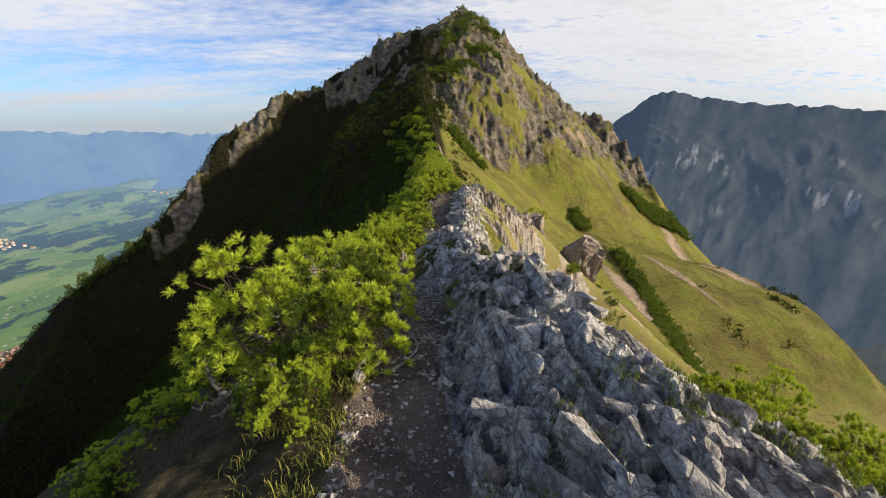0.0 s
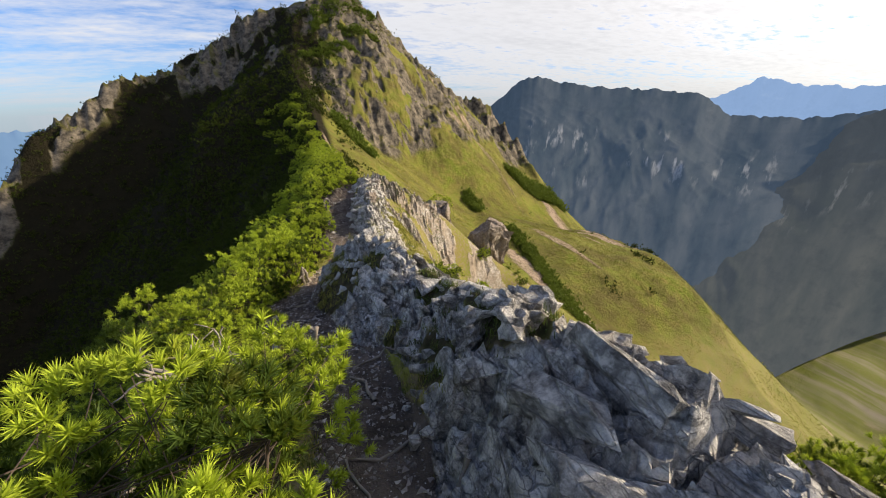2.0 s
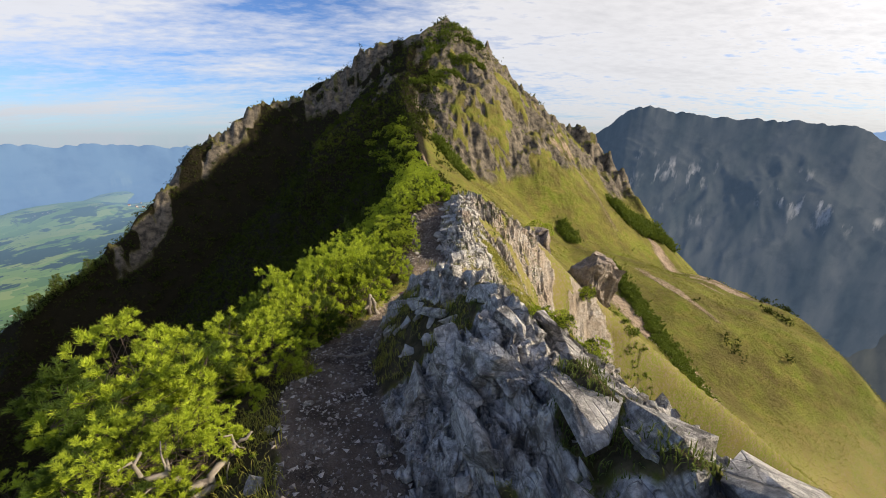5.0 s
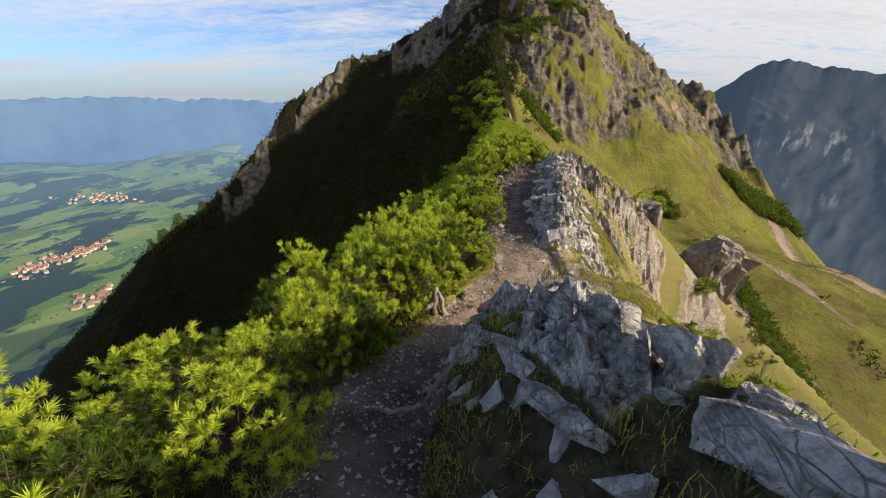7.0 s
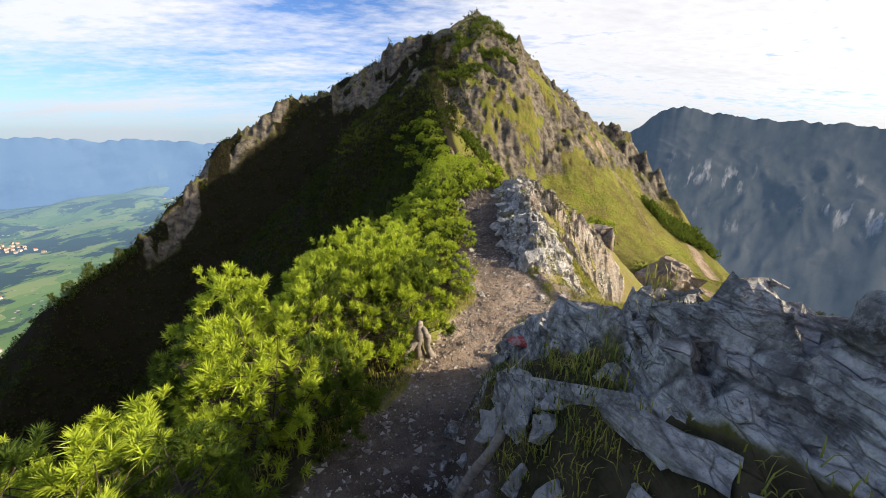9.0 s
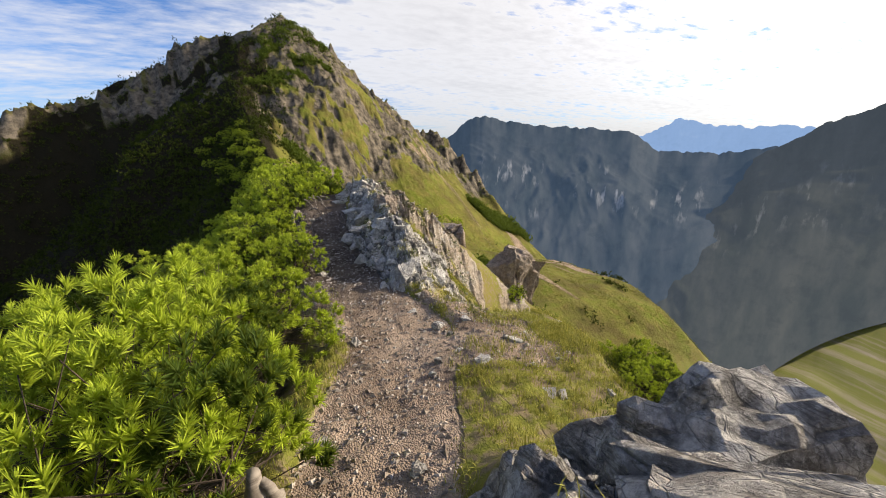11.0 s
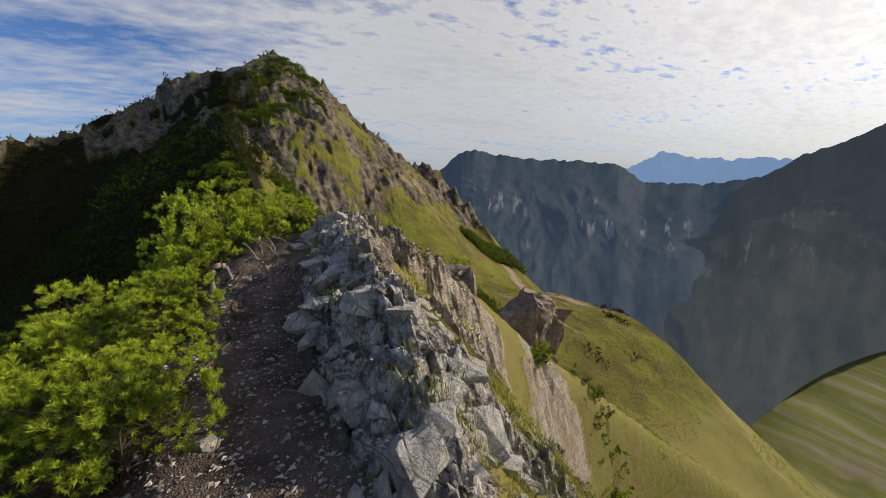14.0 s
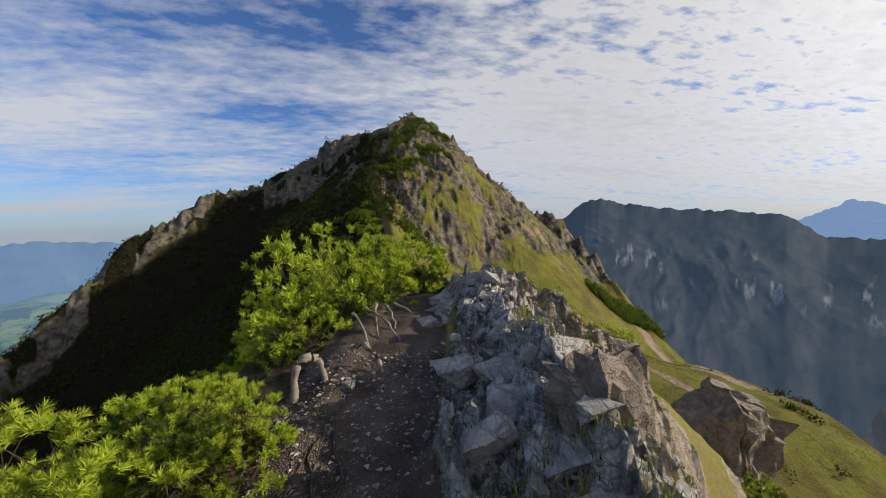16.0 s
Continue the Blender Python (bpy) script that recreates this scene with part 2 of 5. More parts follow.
    # dark soil with herbs in the hollows of the first crest
    herb = step(fbm(x * 1.3, y * 1.3, 3, 303), 0.2, 0.45) * step(y, 2.4, 3.2) * step(-y, -10.5, -10.0) * step(x - edge_r, 0.02, 0.15) * step(cx + 0.3 - x, 0, 0.2)
    rock_near = rock_near * (1 - 0.9 * herb)
    gravel = np.maximum(on_trail, step(fine, 0.35, 0.7) * step(y, 10.6, 11.4) * step(-y, -16, -15) * step(4 - x, 0, 2) * step(x - edge_r, -0.1, 0.2))
    nearby = step(-y, -30, -24)
    crags = np.maximum.reduce([step(22 - right_d, 0, 9) * step(z, -26, -14), step(10 - left_d, 0, 6) * step(z, -50, -25) * step(-x, 2, 14) * step(fbm(x / 7, y / 7, 4, 35) + 0.15 * step(12 - left_d, 0, 8), -0.1, 0.3),
                               step(patch + 0.35 * fbm(x / 3, y / 3, 3, 52), 0.15, 0.5) * step(z, 4, 16) * step(-z, -42, -34) * 0.9])
    face = step(x + 4, 0, 4) * step(y, 90, 110) * step(-right_d, -75, -55)
    crags = np.maximum(crags, face * step(patch + 0.5 * fine, -0.6, 0.1) * step(z, -14, -4))
    crags = np.maximum(crags, step(x, 5, 9) * step(-x, -26, -20) * step(y, 26, 34) * step(-y, -70, -50) * step(patch, -0.2, 0.2) * step(z, -12, -6))
    rock = rock_near * nearby + crags * (1 - nearby) * step(y, 26, 34)
    rock = np.maximum(rock, nearby * cliff * step(x - cx, -0.2, 0.3) * step(-x, -10.5, -9))
    rock = np.clip(rock, 0, 1) * (1 - 0.9 * step(x - cx, 0.1, 0.5) * step(y, 13, 14.2) * step(-y, -20, -17.5) * step(fine, -0.35, 0.1))
    rock = rock * (1 - 0.85 * nearby * step(y, 15.5, 17) * step(x - cx, 0.4, 1.0) * step(fbm(x * 0.9, y * 0.9, 4, 333), 0.05, 0.35))
    across, down = 0.95 * x + 0.3 * y + 3 * vnoise(x / 25, y / 25, 79), 0.3 * x - 0.95 * y
    scree = 0.7 * step(ridged(across / 13, down / 150, 4, 77), 0.95, 1.35) * step(x, 14, 25) * (1 - rock) * step(fbm(x / 40, y / 40, 2, 78), -0.3, 0.3)
    gravel = np.clip(np.maximum(gravel * nearby, scree), 0, 1)
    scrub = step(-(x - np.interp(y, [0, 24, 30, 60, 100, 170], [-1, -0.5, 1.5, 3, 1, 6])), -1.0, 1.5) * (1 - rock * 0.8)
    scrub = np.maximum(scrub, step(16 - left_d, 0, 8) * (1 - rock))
    away = 0.97 * x + 0.26 * y + 14 * vnoise(x / 60, y / 60, 83)
    fans = step(ridged(away / 34, (0.26 * x - 0.97 * y) / 210, 4, 81), 0.5, 0.95) * step(x, 80, 120) * step(-z, 80, 105) * step(bearing, 60, 66)
    gravel = np.maximum(gravel, step(0.55 - np.abs(x - 0.9 - 0.9 * np.sin(y / 5)), 0, 0.4) * step(y, 60, 66) * step(-y, -88, -78) * 0.75)
    hidden = step(dist - np.interp(bearing, (50, 58, 62, 68, 78, 88), (100, 150, 185, 265, 430, 640)) + 25 * fbm(x / 50, y / 50, 3, 85), -40, 20) * step(x, 80, 110)
    stripes = step(ridged(away / 9, (0.26 * x - 0.97 * y) / 110, 4, 88), 0.55, 1.0) * step(x, 80, 120) * step(-z, 80, 105) * step(bearing, 58, 64)
    gravel = np.maximum(gravel, np.maximum(0.3 * fans, 0.3 * stripes)) * (1 - hidden)
    bank = step(edge_l - x, 0, 0.2) * nearby * (1 - 0.7 * step(y, 11, 12.5) * step(-y, -16, -14.5) * step(x - edge_l, -0.7, -0.4))
    gravel = np.maximum(gravel, step(y, 14, 15) * nearby * step(edge_l - x, -0.1, 0.1) * step(x - edge_l, -0.75, -0.4) * 0.9)
    scrub = np.maximum(scrub, np.maximum(bank, np.maximum(soil, 0.8 * herb)))
    grass = np.clip(1 - rock - gravel, 0, 1)

    # relief
    crag_h = ridged(x / 7, y / 7, 4, 12) * 1.3 + ridged(x / 3.1, y / 3.1, 3, 16) * 1.1 - 2.0
    pinn = (np.abs(vnoise(x / 4.5, y / 4.5, 23)) * 8.0 - 3.4) * step(11 - right_d, 0, 9) * step(y, 120, 150)
    ribs = (np.abs(vnoise(x / 9, y / 9, 27)) * 4.5 - 1.8 + 0.9 * ridged(x / 3.1, y / 3.1, 3, 28)) * step(26 - left_d, 0, 12) * step(-x, 4, 14) * (0.35 + 0.65 * rock)
    z = z + (1 - nearby) * ribs * step(y, 60, 80)
    z = z + rock * (1 - nearby) * step(dist, 22, 34) * (crag_h + pinn) * (1 - 0.75 * step(z, 36, 43)) + (1 - nearby) * step(dist, 24, 60) * (0.7 * fbm(x / 12, y / 12, 4, 19) + 2.0 * fbm(x / 45, y / 45, 2, 20) * step(dist, 60, 120))
    z = z + step(dist, 14, 26) * nearby * 0.2 * fbm(x / 2, y / 2, 3, 21)
    bed = (z + 0.4 * x + 0.12 * y + 0.05 * vnoise(x * 2.5, y * 2.5, 63)) / 0.19
    part_bed = bed - np.floor(bed)
    z = z + rock * nearby * (step(part_bed, 0.5, 0.95) - part_bed) * 0.19 * 0.85
    u, v = (x * 0.95 + y * 0.3), (y * 0.95 - x * 0.3)
    wx, wy = u + 0.10 * vnoise(u * 3, v * 3, 61), v + 0.12 * vnoise(u * 3, v * 3, 62)
    h1, j1 = blocks(wx / 0.42, wy / 1.5, 100)
    h2, j2 = blocks(wx / 0.14, wy / 0.42, 110)
    h3, j3 = blocks(wx / 0.085, wy / 0.13, 120)
    broken = 0.09 * h1 + 0.06 * h2 + 0.034 * h3 - 0.15 * step(-j1, -0.08, 0) - 0.05 * step(-j2, -0.1, 0) + 0.03 * fbm(x * 8, y * 8, 4, 65, 0.6)
    z = z + rock * nearby * broken * (1 + 0.7 * cliff)
    z = z + rock * nearby * cliff * step(out, 0.3, 1.5) * (0.2 * ridged(x / 1.6, y / 2.6, 4, 66) + 0.12 * ridged(x / 0.5, y / 0.8, 3, 69))
    z = z + (1 - rock) * nearby * (0.03 * fbm(x * 2.2, y * 2.2, 3, 67) + 0.012 * fbm(x * 11, y * 11, 2, 68))
    return z, rock, gravel, grass, scrub


def ground_z(x, y):
    return float(land(np.array([float(x)]), np.array([float(y)]))[0][0])


def graded(core, lo, hi, fine, grow):
    """Grid lines that are fine over the core and grow coarser out to lo and hi."""
    mid = list(np.arange(core[0], core[1] + fine / 2, fine))
    s, v = fine, mid[-1]
    while v < hi:
        s *= grow
        v += s
        mid.append(min(v, hi))
    s, v = fine, mid[0]
    while v > lo:
        s *= grow
        v -= s
        mid.insert(0, max(v, lo))
    return np.array(mid)


def grid_faces(rows, cols, start=0):
    a = start + (np.arange(rows - 1)[:, None] * cols + np.arange(cols - 1)[None]).ravel()
    return np.stack([a, a + 1, a + cols + 1, a + cols], 1)


def quick_mesh(name, verts, faces, smooth=True):
    mesh = bpy.data.meshes.new(name)
    faces = np.asarray(faces)
    n, w = faces.shape
    mesh.vertices.add(len(verts))
    mesh.vertices.foreach_set("co", np.asarray(verts, np.float32).ravel())
    mesh.loops.add(n * w)
    mesh.loops.foreach_set("vertex_index", faces.astype(np.int32).ravel())
    mesh.polygons.add(n)
    mesh.polygons.foreach_set("loop_start", np.arange(0, n * w, w, dtype=np.int32))
    mesh.polygons.foreach_set("use_smooth", np.full(n, smooth))
    mesh.update(calc_edges=True)
    mesh.validate()
    return mesh


X0, X1, Y0, Y1 = -9.0, 13.0, -5.0, 32.0


def build_ground(material):
    xs = graded((-0.9, 3.6), X0, X1, 0.032, 1.035)
    ys = graded((1.2, 20.0), Y0, Y1, 0.036, 1.05)
    gx, gy = np.meshgrid(xs, ys)
    near = np.stack([gx.ravel(), gy.ravel()], 1)
    faces = [grid_faces(len(ys), len(xs))]
    az = np.radians(np.concatenate([np.arange(-180, -66, 3.0), np.arange(-66, 96, 0.17), np.arange(96, 126, 0.3), np.arange(126, 180.1, 3.0)]))
    ds = np.concatenate([9.0 * 1.026 ** np.arange(0, 88), 86.5 * 1.0085 ** np.arange(0, 100), 203 * 1.032 ** np.arange(0, 41)])
    pa, pd = np.meshgrid(az, ds)
    px, py = np.sin(pa) * pd, 12 + np.cos(pa) * pd
    far_faces = grid_faces(len(ds), len(az), len(near))
    inside = ((px > X0 + 0.6) & (px < X1 - 0.6) & (py > Y0 + 0.6) & (py < Y1 - 0.6)).ravel()
    keep = ~inside[far_faces - len(near)].all(1)
    xy = np.vstack([near, np.stack([px.ravel(), py.ravel()], 1)])
    z, rock, gravel, grass, scrub = land(xy[:, 0].copy(), xy[:, 1].copy())
    tuck = np.concatenate([np.zeros(len(near), bool), inside | ((px > X0) & (px < X1) & (py > Y0) & (py < Y1)).ravel()])
    z = z - np.where(tuck, 0.25, 0.0)
    mesh = quick_mesh("ground", np.column_stack([xy, z]), np.vstack([faces[0], far_faces[keep][:, ::-1]]))
    soft = np.ones(len(mesh.polygons), bool)
    soft[: len(faces[0])] = rock[faces[0][:, 0]] < 0.4
    mesh.polygons.foreach_set("use_smooth", soft)
    cover = mesh.color_attributes.new("cover", "FLOAT_COLOR", "POINT")
    cover.data.foreach_set("color", np.column_stack([rock, gravel, step(xy[:, 1] - 0.3 * xy[:, 0], 27, 40), scrub]).astype(np.float32).ravel())
    mesh.materials.append(material)
    ob = tagged(new("ground", mesh), "rocky limestone ridge with gravel trail, grass slopes and far valley floor", "ground", kind="structure")
    return ob


# ---- materials ----
def material(name):
    mat = bpy.data.materials.new(name)
    mat.use_nodes = True
    return mat, Nodes(mat.node_tree)


def finish(k, colour, rough=0.9, bump=None, dist=0.02, strength=0.6, spec=0.3):
    shader = k.n("BsdfPrincipled")
    k.put(shader.inputs["Base Color"], colour)
    k.put(shader.inputs["Roughness"], rough)
    shader.inputs["Specular IOR Level"].default_value = spec
    if bump is not None:
        relief = k.n("Bump", Height=bump, Distance=dist, Strength=strength)
        k.put(shader.inputs["Normal"], relief.outputs[0])
    k.put(k.n("OutputMaterial").inputs[0], shader)
    return shader


def limestone_colour(k, where):
    """Pale grey limestone with rusty stains, dark lichen and pale breaks."""
    big = k.noise(where, 0.9, 5.0, 0.6)
    mid = k.noise(where, 5.0, 6.0, 0.65)
    fine = k.noise(where, 38.0, 5.0, 0.7)
    base = k.ramp(mid, (0.36, (0.11, 0.107, 0.103)), (0.47, (0.38, 0.37, 0.35)), (0.57, (0.82, 0.80, 0.76)))
    streak = k.n("Mapping", Scale=(1.0, 1.0, 0.35))
    k.put(streak.inputs[0], where)
    wall = k.noise(streak.outputs[0], 0.22, 5.0, 0.65)
    base = k.mix(k.span(wall, 0.38, 0.62, 0.5, 0.0), base, (0.12, 0.105, 0.09))
    base = k.mix(k.span(big, 0.48, 0.72, 0.0, 0.6), base, (0.40, 0.31, 0.21))
    dark = k.math("MULTIPLY", k.span(fine, 0.5, 0.72), k.span(big, 0.35, 0.6))
    base = k.mix(k.math("MULTIPLY", dark, 0.75), base, (0.075, 0.072, 0.07))
    speck = k.noise(where, 75.0, 6.0, 0.72)
    base = k.mix(k.math("MULTIPLY", k.span(speck, 0.5, 0.7), k.span(mid, 0.40, 0.6, 0.1, 0.6)), base, (0.08, 0.078, 0.074))
    chip = k.noise(where, 15.0, 7.0, 0.75)
    base = k.mix(k.span(chip, 0.34, 0.50), k.mix(0.45, base, (0.06, 0.058, 0.056)), base)
    base = k.mix(k.math("MULTIPLY", k.span(chip, 0.50, 0.66), 0.7), base, (0.78, 0.75, 0.70))
    bent = k.vec("ADD", where, k.vec("SCALE", k.n("TexNoise", Vector=where, Scale=2.2, Detail=5.0).outputs[1], scale=0.025))
    laid = k.n("Mapping", Rotation=(0, radians(-25), radians(-18)), Scale=(3.4, 1.2, 3.4))
    k.put(laid.inputs[0], bent)
    bedded = k.n("Mapping", Rotation=(0, radians(-25), radians(-18)), Scale=(4.2, 0.9, 5.5))
    k.put(bedded.inputs[0], where)
    bed = k.noise(bedded.outputs[0], 1.6, 6.0, 0.62)
    fissure = k.span(k.math("ABSOLUTE", k.math("SUBTRACT", bed, 0.5)), 0.004, 0.022, 1.0, 0.0)
    base = k.mix(k.math("MULTIPLY", k.span(bed, 0.4, 0.6), 0.15), base, (0.70, 0.68, 0.65))
    joints = k.n("TexVoronoi", Vector=laid.outputs[0], Scale=1.0, feature="DISTANCE_TO_EDGE")
    small = k.n("TexVoronoi", Vector=laid.outputs[0], Scale=3.6, feature="DISTANCE_TO_EDGE")
    line = k.math("MAXIMUM", k.math("MULTIPLY", k.span(joints.outputs[0], 0.0, 0.03, 1.0, 0.0), k.span(chip, 0.42, 0.55)), k.math("MULTIPLY", k.span(small.outputs[0], 0.0, 0.03, 1.0, 0.0), k.span(mid, 0.45, 0.6)))
    base = k.mix(k.math("MULTIPLY", line, 0.5), base, (0.035, 0.033, 0.03))
    base = k.mix(k.math("MULTIPLY", fissure, 0.35), base, (0.04, 0.038, 0.035))
    line = k.math("MAXIMUM", line, k.math("MULTIPLY", fissure, 0.4))
    bump = k.math("ADD", k.math("MULTIPLY_ADD", chip, 0.7, k.math("MULTIPLY", fine, 0.35)), k.math("SUBTRACT", k.math("ADD", k.math("MULTIPLY", mid, 0.6), k.math("MULTIPLY", speck, 0.25)), k.math("MULTIPLY", line, 0.7)))
    return base, bump


def make_rock(name="limestone", tan=0.0, pale=0.0):
    mat, k = material(name)
    where = k.n("NewGeometry").outputs["Position"]
    base, bump = limestone_colour(k, where)
    base = k.mix(tan, base, k.mix(k.span(k.noise(where, 2.2, 8.0, 0.7), 0.32, 0.66), (0.07, 0.05, 0.038), (0.42, 0.32, 0.23)))
    base = k.mix(pale, base, k.mix(k.noise(where, 9.0, 6.0, 0.7), (0.40, 0.39, 0.37), (0.86, 0.84, 0.80)))
    finish(k, base, 0.88, bump, 0.06, 0.95, 0.2)
    return mat


def make_ground():
    mat, k = material("mountain_ground")
    where = k.n("NewGeometry").outputs["Position"]
    cover = k.n("VertexColor", layer_name="cover")
    part = k.n("SeparateColor")
    k.put(part.inputs[0], cover.outputs[0])
    rock, gravel, weathered = part.outputs
    scrub = cover.outputs["Alpha"]
    edge = k.noise(where, 7.0, 5.0, 0.65)
    wide = k.noise(where, 0.35, 6.0, 0.6)
    far_n = k.noise(where, 0.06, 8.0, 0.62)
    stone, stone_b = limestone_colour(k, where)
    # crags far off carry grass on their ledges
    normal = k.n("SeparateXYZ", Vector=k.n("NewGeometry").outputs["Normal"]).outputs[2]
    grain = k.noise(where, 55.0, 4.0, 0.7)
    pebble = k.n("TexVoronoi", Vector=where, Scale=75.0)
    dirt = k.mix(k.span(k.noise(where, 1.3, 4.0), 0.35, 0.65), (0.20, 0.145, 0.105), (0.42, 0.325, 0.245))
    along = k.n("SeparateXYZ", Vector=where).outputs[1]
    # dirt is paler along the middle of the trail and far off, darker elsewhere
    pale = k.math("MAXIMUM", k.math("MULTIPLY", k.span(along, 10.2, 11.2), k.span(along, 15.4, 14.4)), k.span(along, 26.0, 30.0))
    dark_dirt = k.mix(k.span(k.noise(where, 2.3, 5.0), 0.35, 0.65), (0.062, 0.049, 0.040), (0.165, 0.132, 0.108))
    dirt = k.mix(pale, dark_dirt, dirt)
    dirt = k.mix(k.span(pebble.outputs[0], 0.0, 0.45, k.math("MULTIPLY_ADD", pale, 0.35, 0.2), 0.0), dirt, (0.42, 0.36, 0.30))
    turf = k.mix(k.span(far_n, 0.35, 0.65), (0.150, 0.180, 0.026), (0.22, 0.22, 0.048))
    turf = k.mix(k.span(wide, 0.42, 0.66), turf, (0.22, 0.185, 0.055))
    turf = k.mix(k.math("MULTIPLY", k.span(edge, 0.46, 0.6), k.math("SUBTRACT", 1.0, weathered)), turf, (0.24, 0.185, 0.12))
    turf = k.mix(k.math("MULTIPLY", k.span(grain, 0.4, 0.7), 0.35), turf, (0.06, 0.075, 0.012))
    turf = k.mix(k.math("MULTIPLY", weathered, k.span(k.noise(where, 0.12, 5.0, 0.65), 0.4, 0.62, 0.0, 0.8)), turf, (0.095, 0.080, 0.030))
    laid = k.n("Mapping", Rotation=(0, 0, radians(-15)), Scale=(0.11, 0.009, 0.0))
    k.put(laid.inputs[0], k.vec("ADD", where, k.vec("SCALE", k.n("TexNoise", Vector=where, Scale=0.02, Detail=3.0).outputs[1], scale=14.0)))
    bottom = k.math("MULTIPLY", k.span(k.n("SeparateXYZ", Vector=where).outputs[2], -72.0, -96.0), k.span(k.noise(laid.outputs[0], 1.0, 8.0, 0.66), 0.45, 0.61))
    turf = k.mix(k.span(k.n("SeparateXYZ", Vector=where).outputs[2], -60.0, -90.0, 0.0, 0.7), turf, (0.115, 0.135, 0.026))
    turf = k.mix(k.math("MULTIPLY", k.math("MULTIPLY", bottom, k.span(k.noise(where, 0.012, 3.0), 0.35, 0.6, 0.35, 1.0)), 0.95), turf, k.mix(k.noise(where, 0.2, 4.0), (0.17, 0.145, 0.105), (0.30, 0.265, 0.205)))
    # far ground below scrub is darkened for the thicket's own shade; nearer soil is paler
    shaded_heath = k.mix(k.span(edge, 0.35, 0.65), (0.009, 0.009, 0.005), (0.030, 0.025, 0.014))
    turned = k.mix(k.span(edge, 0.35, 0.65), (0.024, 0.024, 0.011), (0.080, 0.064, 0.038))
    shaded_heath = k.mix(weathered, turned, shaded_heath)
    green = k.mix(k.span(scrub, 0.3, 0.8), turf, shaded_heath)
    g = k.span(k.math("ADD", gravel, k.math("MULTIPLY", k.math("SUBTRACT", edge, 0.5), 0.9)), 0.35, 0.65)
    r = k.span(k.math("ADD", rock, k.math("MULTIPLY", k.math("SUBTRACT", edge, 0.5), 0.7)), 0.35, 0.6)
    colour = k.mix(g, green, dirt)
    ledge = k.math("MULTIPLY", weathered, k.span(k.math("ADD", normal, k.math("MULTIPLY", k.math("SUBTRACT", wide, 0.5), 0.5)), 0.72, 0.92))
    r = k.math("MULTIPLY", r, k.math("SUBTRACT", 1.0, k.math("MULTIPLY", ledge, 0.8)))
    crust = k.mix(k.span(k.noise(where, 0.5, 7.0, 0.68), 0.38, 0.64), (0.034, 0.030, 0.024), (0.215, 0.182, 0.138))
    stone = k.mix(k.math("MULTIPLY", weathered, 0.95), stone, crust)
    place = k.n("SeparateXYZ", Vector=where)
    rusty = k.math("MULTIPLY", k.math("MULTIPLY", k.span(place.outputs[0], 2.2, 3.4), k.span(along, 15.0, 17.0)), k.span(k.noise(where, 0.8, 4.0), 0.3, 0.6, 0.25, 0.8))
    stone = k.mix(k.math("MULTIPLY", rusty, k.math("SUBTRACT", 1.0, weathered)), stone, k.mix(k.noise(where, 3.5, 6.0, 0.65), (0.14, 0.10, 0.07), (0.50, 0.40, 0.29)))
    colour = k.mix(r, colour, stone)
    bump = k.math("ADD", k.math("MULTIPLY", stone_b, k.math("MULTIPLY_ADD", r, 0.8, 0.2)), k.math("MULTIPLY", k.math("SUBTRACT", 0.5, pebble.outputs[0]), k.math("MULTIPLY", g, 0.35)))
    tuft = k.math("ADD", k.math("MULTIPLY", k.noise(where, 1.4, 6.0, 0.7), k.math("SUBTRACT", 1.0, k.math("MAXIMUM", r, g))), k.math("MULTIPLY", k.noise(where, 0.45, 6.0, 0.7), k.math("MULTIPLY", weathered, 1.6)))
    bump = k.math("ADD", bump, k.math("MULTIPLY", tuft, k.math("MULTIPLY_ADD", weathered, 7.0, 1.5)))
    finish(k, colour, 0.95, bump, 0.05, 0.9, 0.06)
    return mat


def make_leaf(name, young, old, dead=(0.22, 0.12, 0.03), gloss=0.15, thin=0.25):
    """Needles or blades: light passes through them; each one differs a little."""
    mat, k = material(name)
    geo = k.n("NewGeometry")
    vary = geo.outputs["Random Per Island"]
    where = geo.outputs["Position"]
    lump = k.noise(where, 4.5, 3.0)
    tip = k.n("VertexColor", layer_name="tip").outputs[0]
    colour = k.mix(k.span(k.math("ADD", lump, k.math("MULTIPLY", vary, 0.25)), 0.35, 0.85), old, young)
    # roots go dark: older growth, plus painted shade between needles or blades
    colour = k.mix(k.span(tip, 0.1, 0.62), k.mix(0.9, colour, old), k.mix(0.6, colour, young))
    colour = k.mix(k.span(k.noise(where, 1.9, 2.0), 0.68, 0.8, 0.0, 0.55), colour, dead)
    diffuse = k.n("BsdfPrincipled", Roughness=0.55)
    k.put(diffuse.inputs["Base Color"], colour)
    diffuse.inputs["Specular IOR Level"].default_value = gloss
    glow = k.n("BsdfTranslucent")
    k.put(glow.inputs[0], k.mix(0.5, colour, young))
    mixed = k.n("MixShader", Fac=thin)
    k.put(mixed.inputs[1], diffuse)
    k.put(mixed.inputs[2], glow)
    k.put(k.n("OutputMaterial").inputs[0], mixed)
    return mat


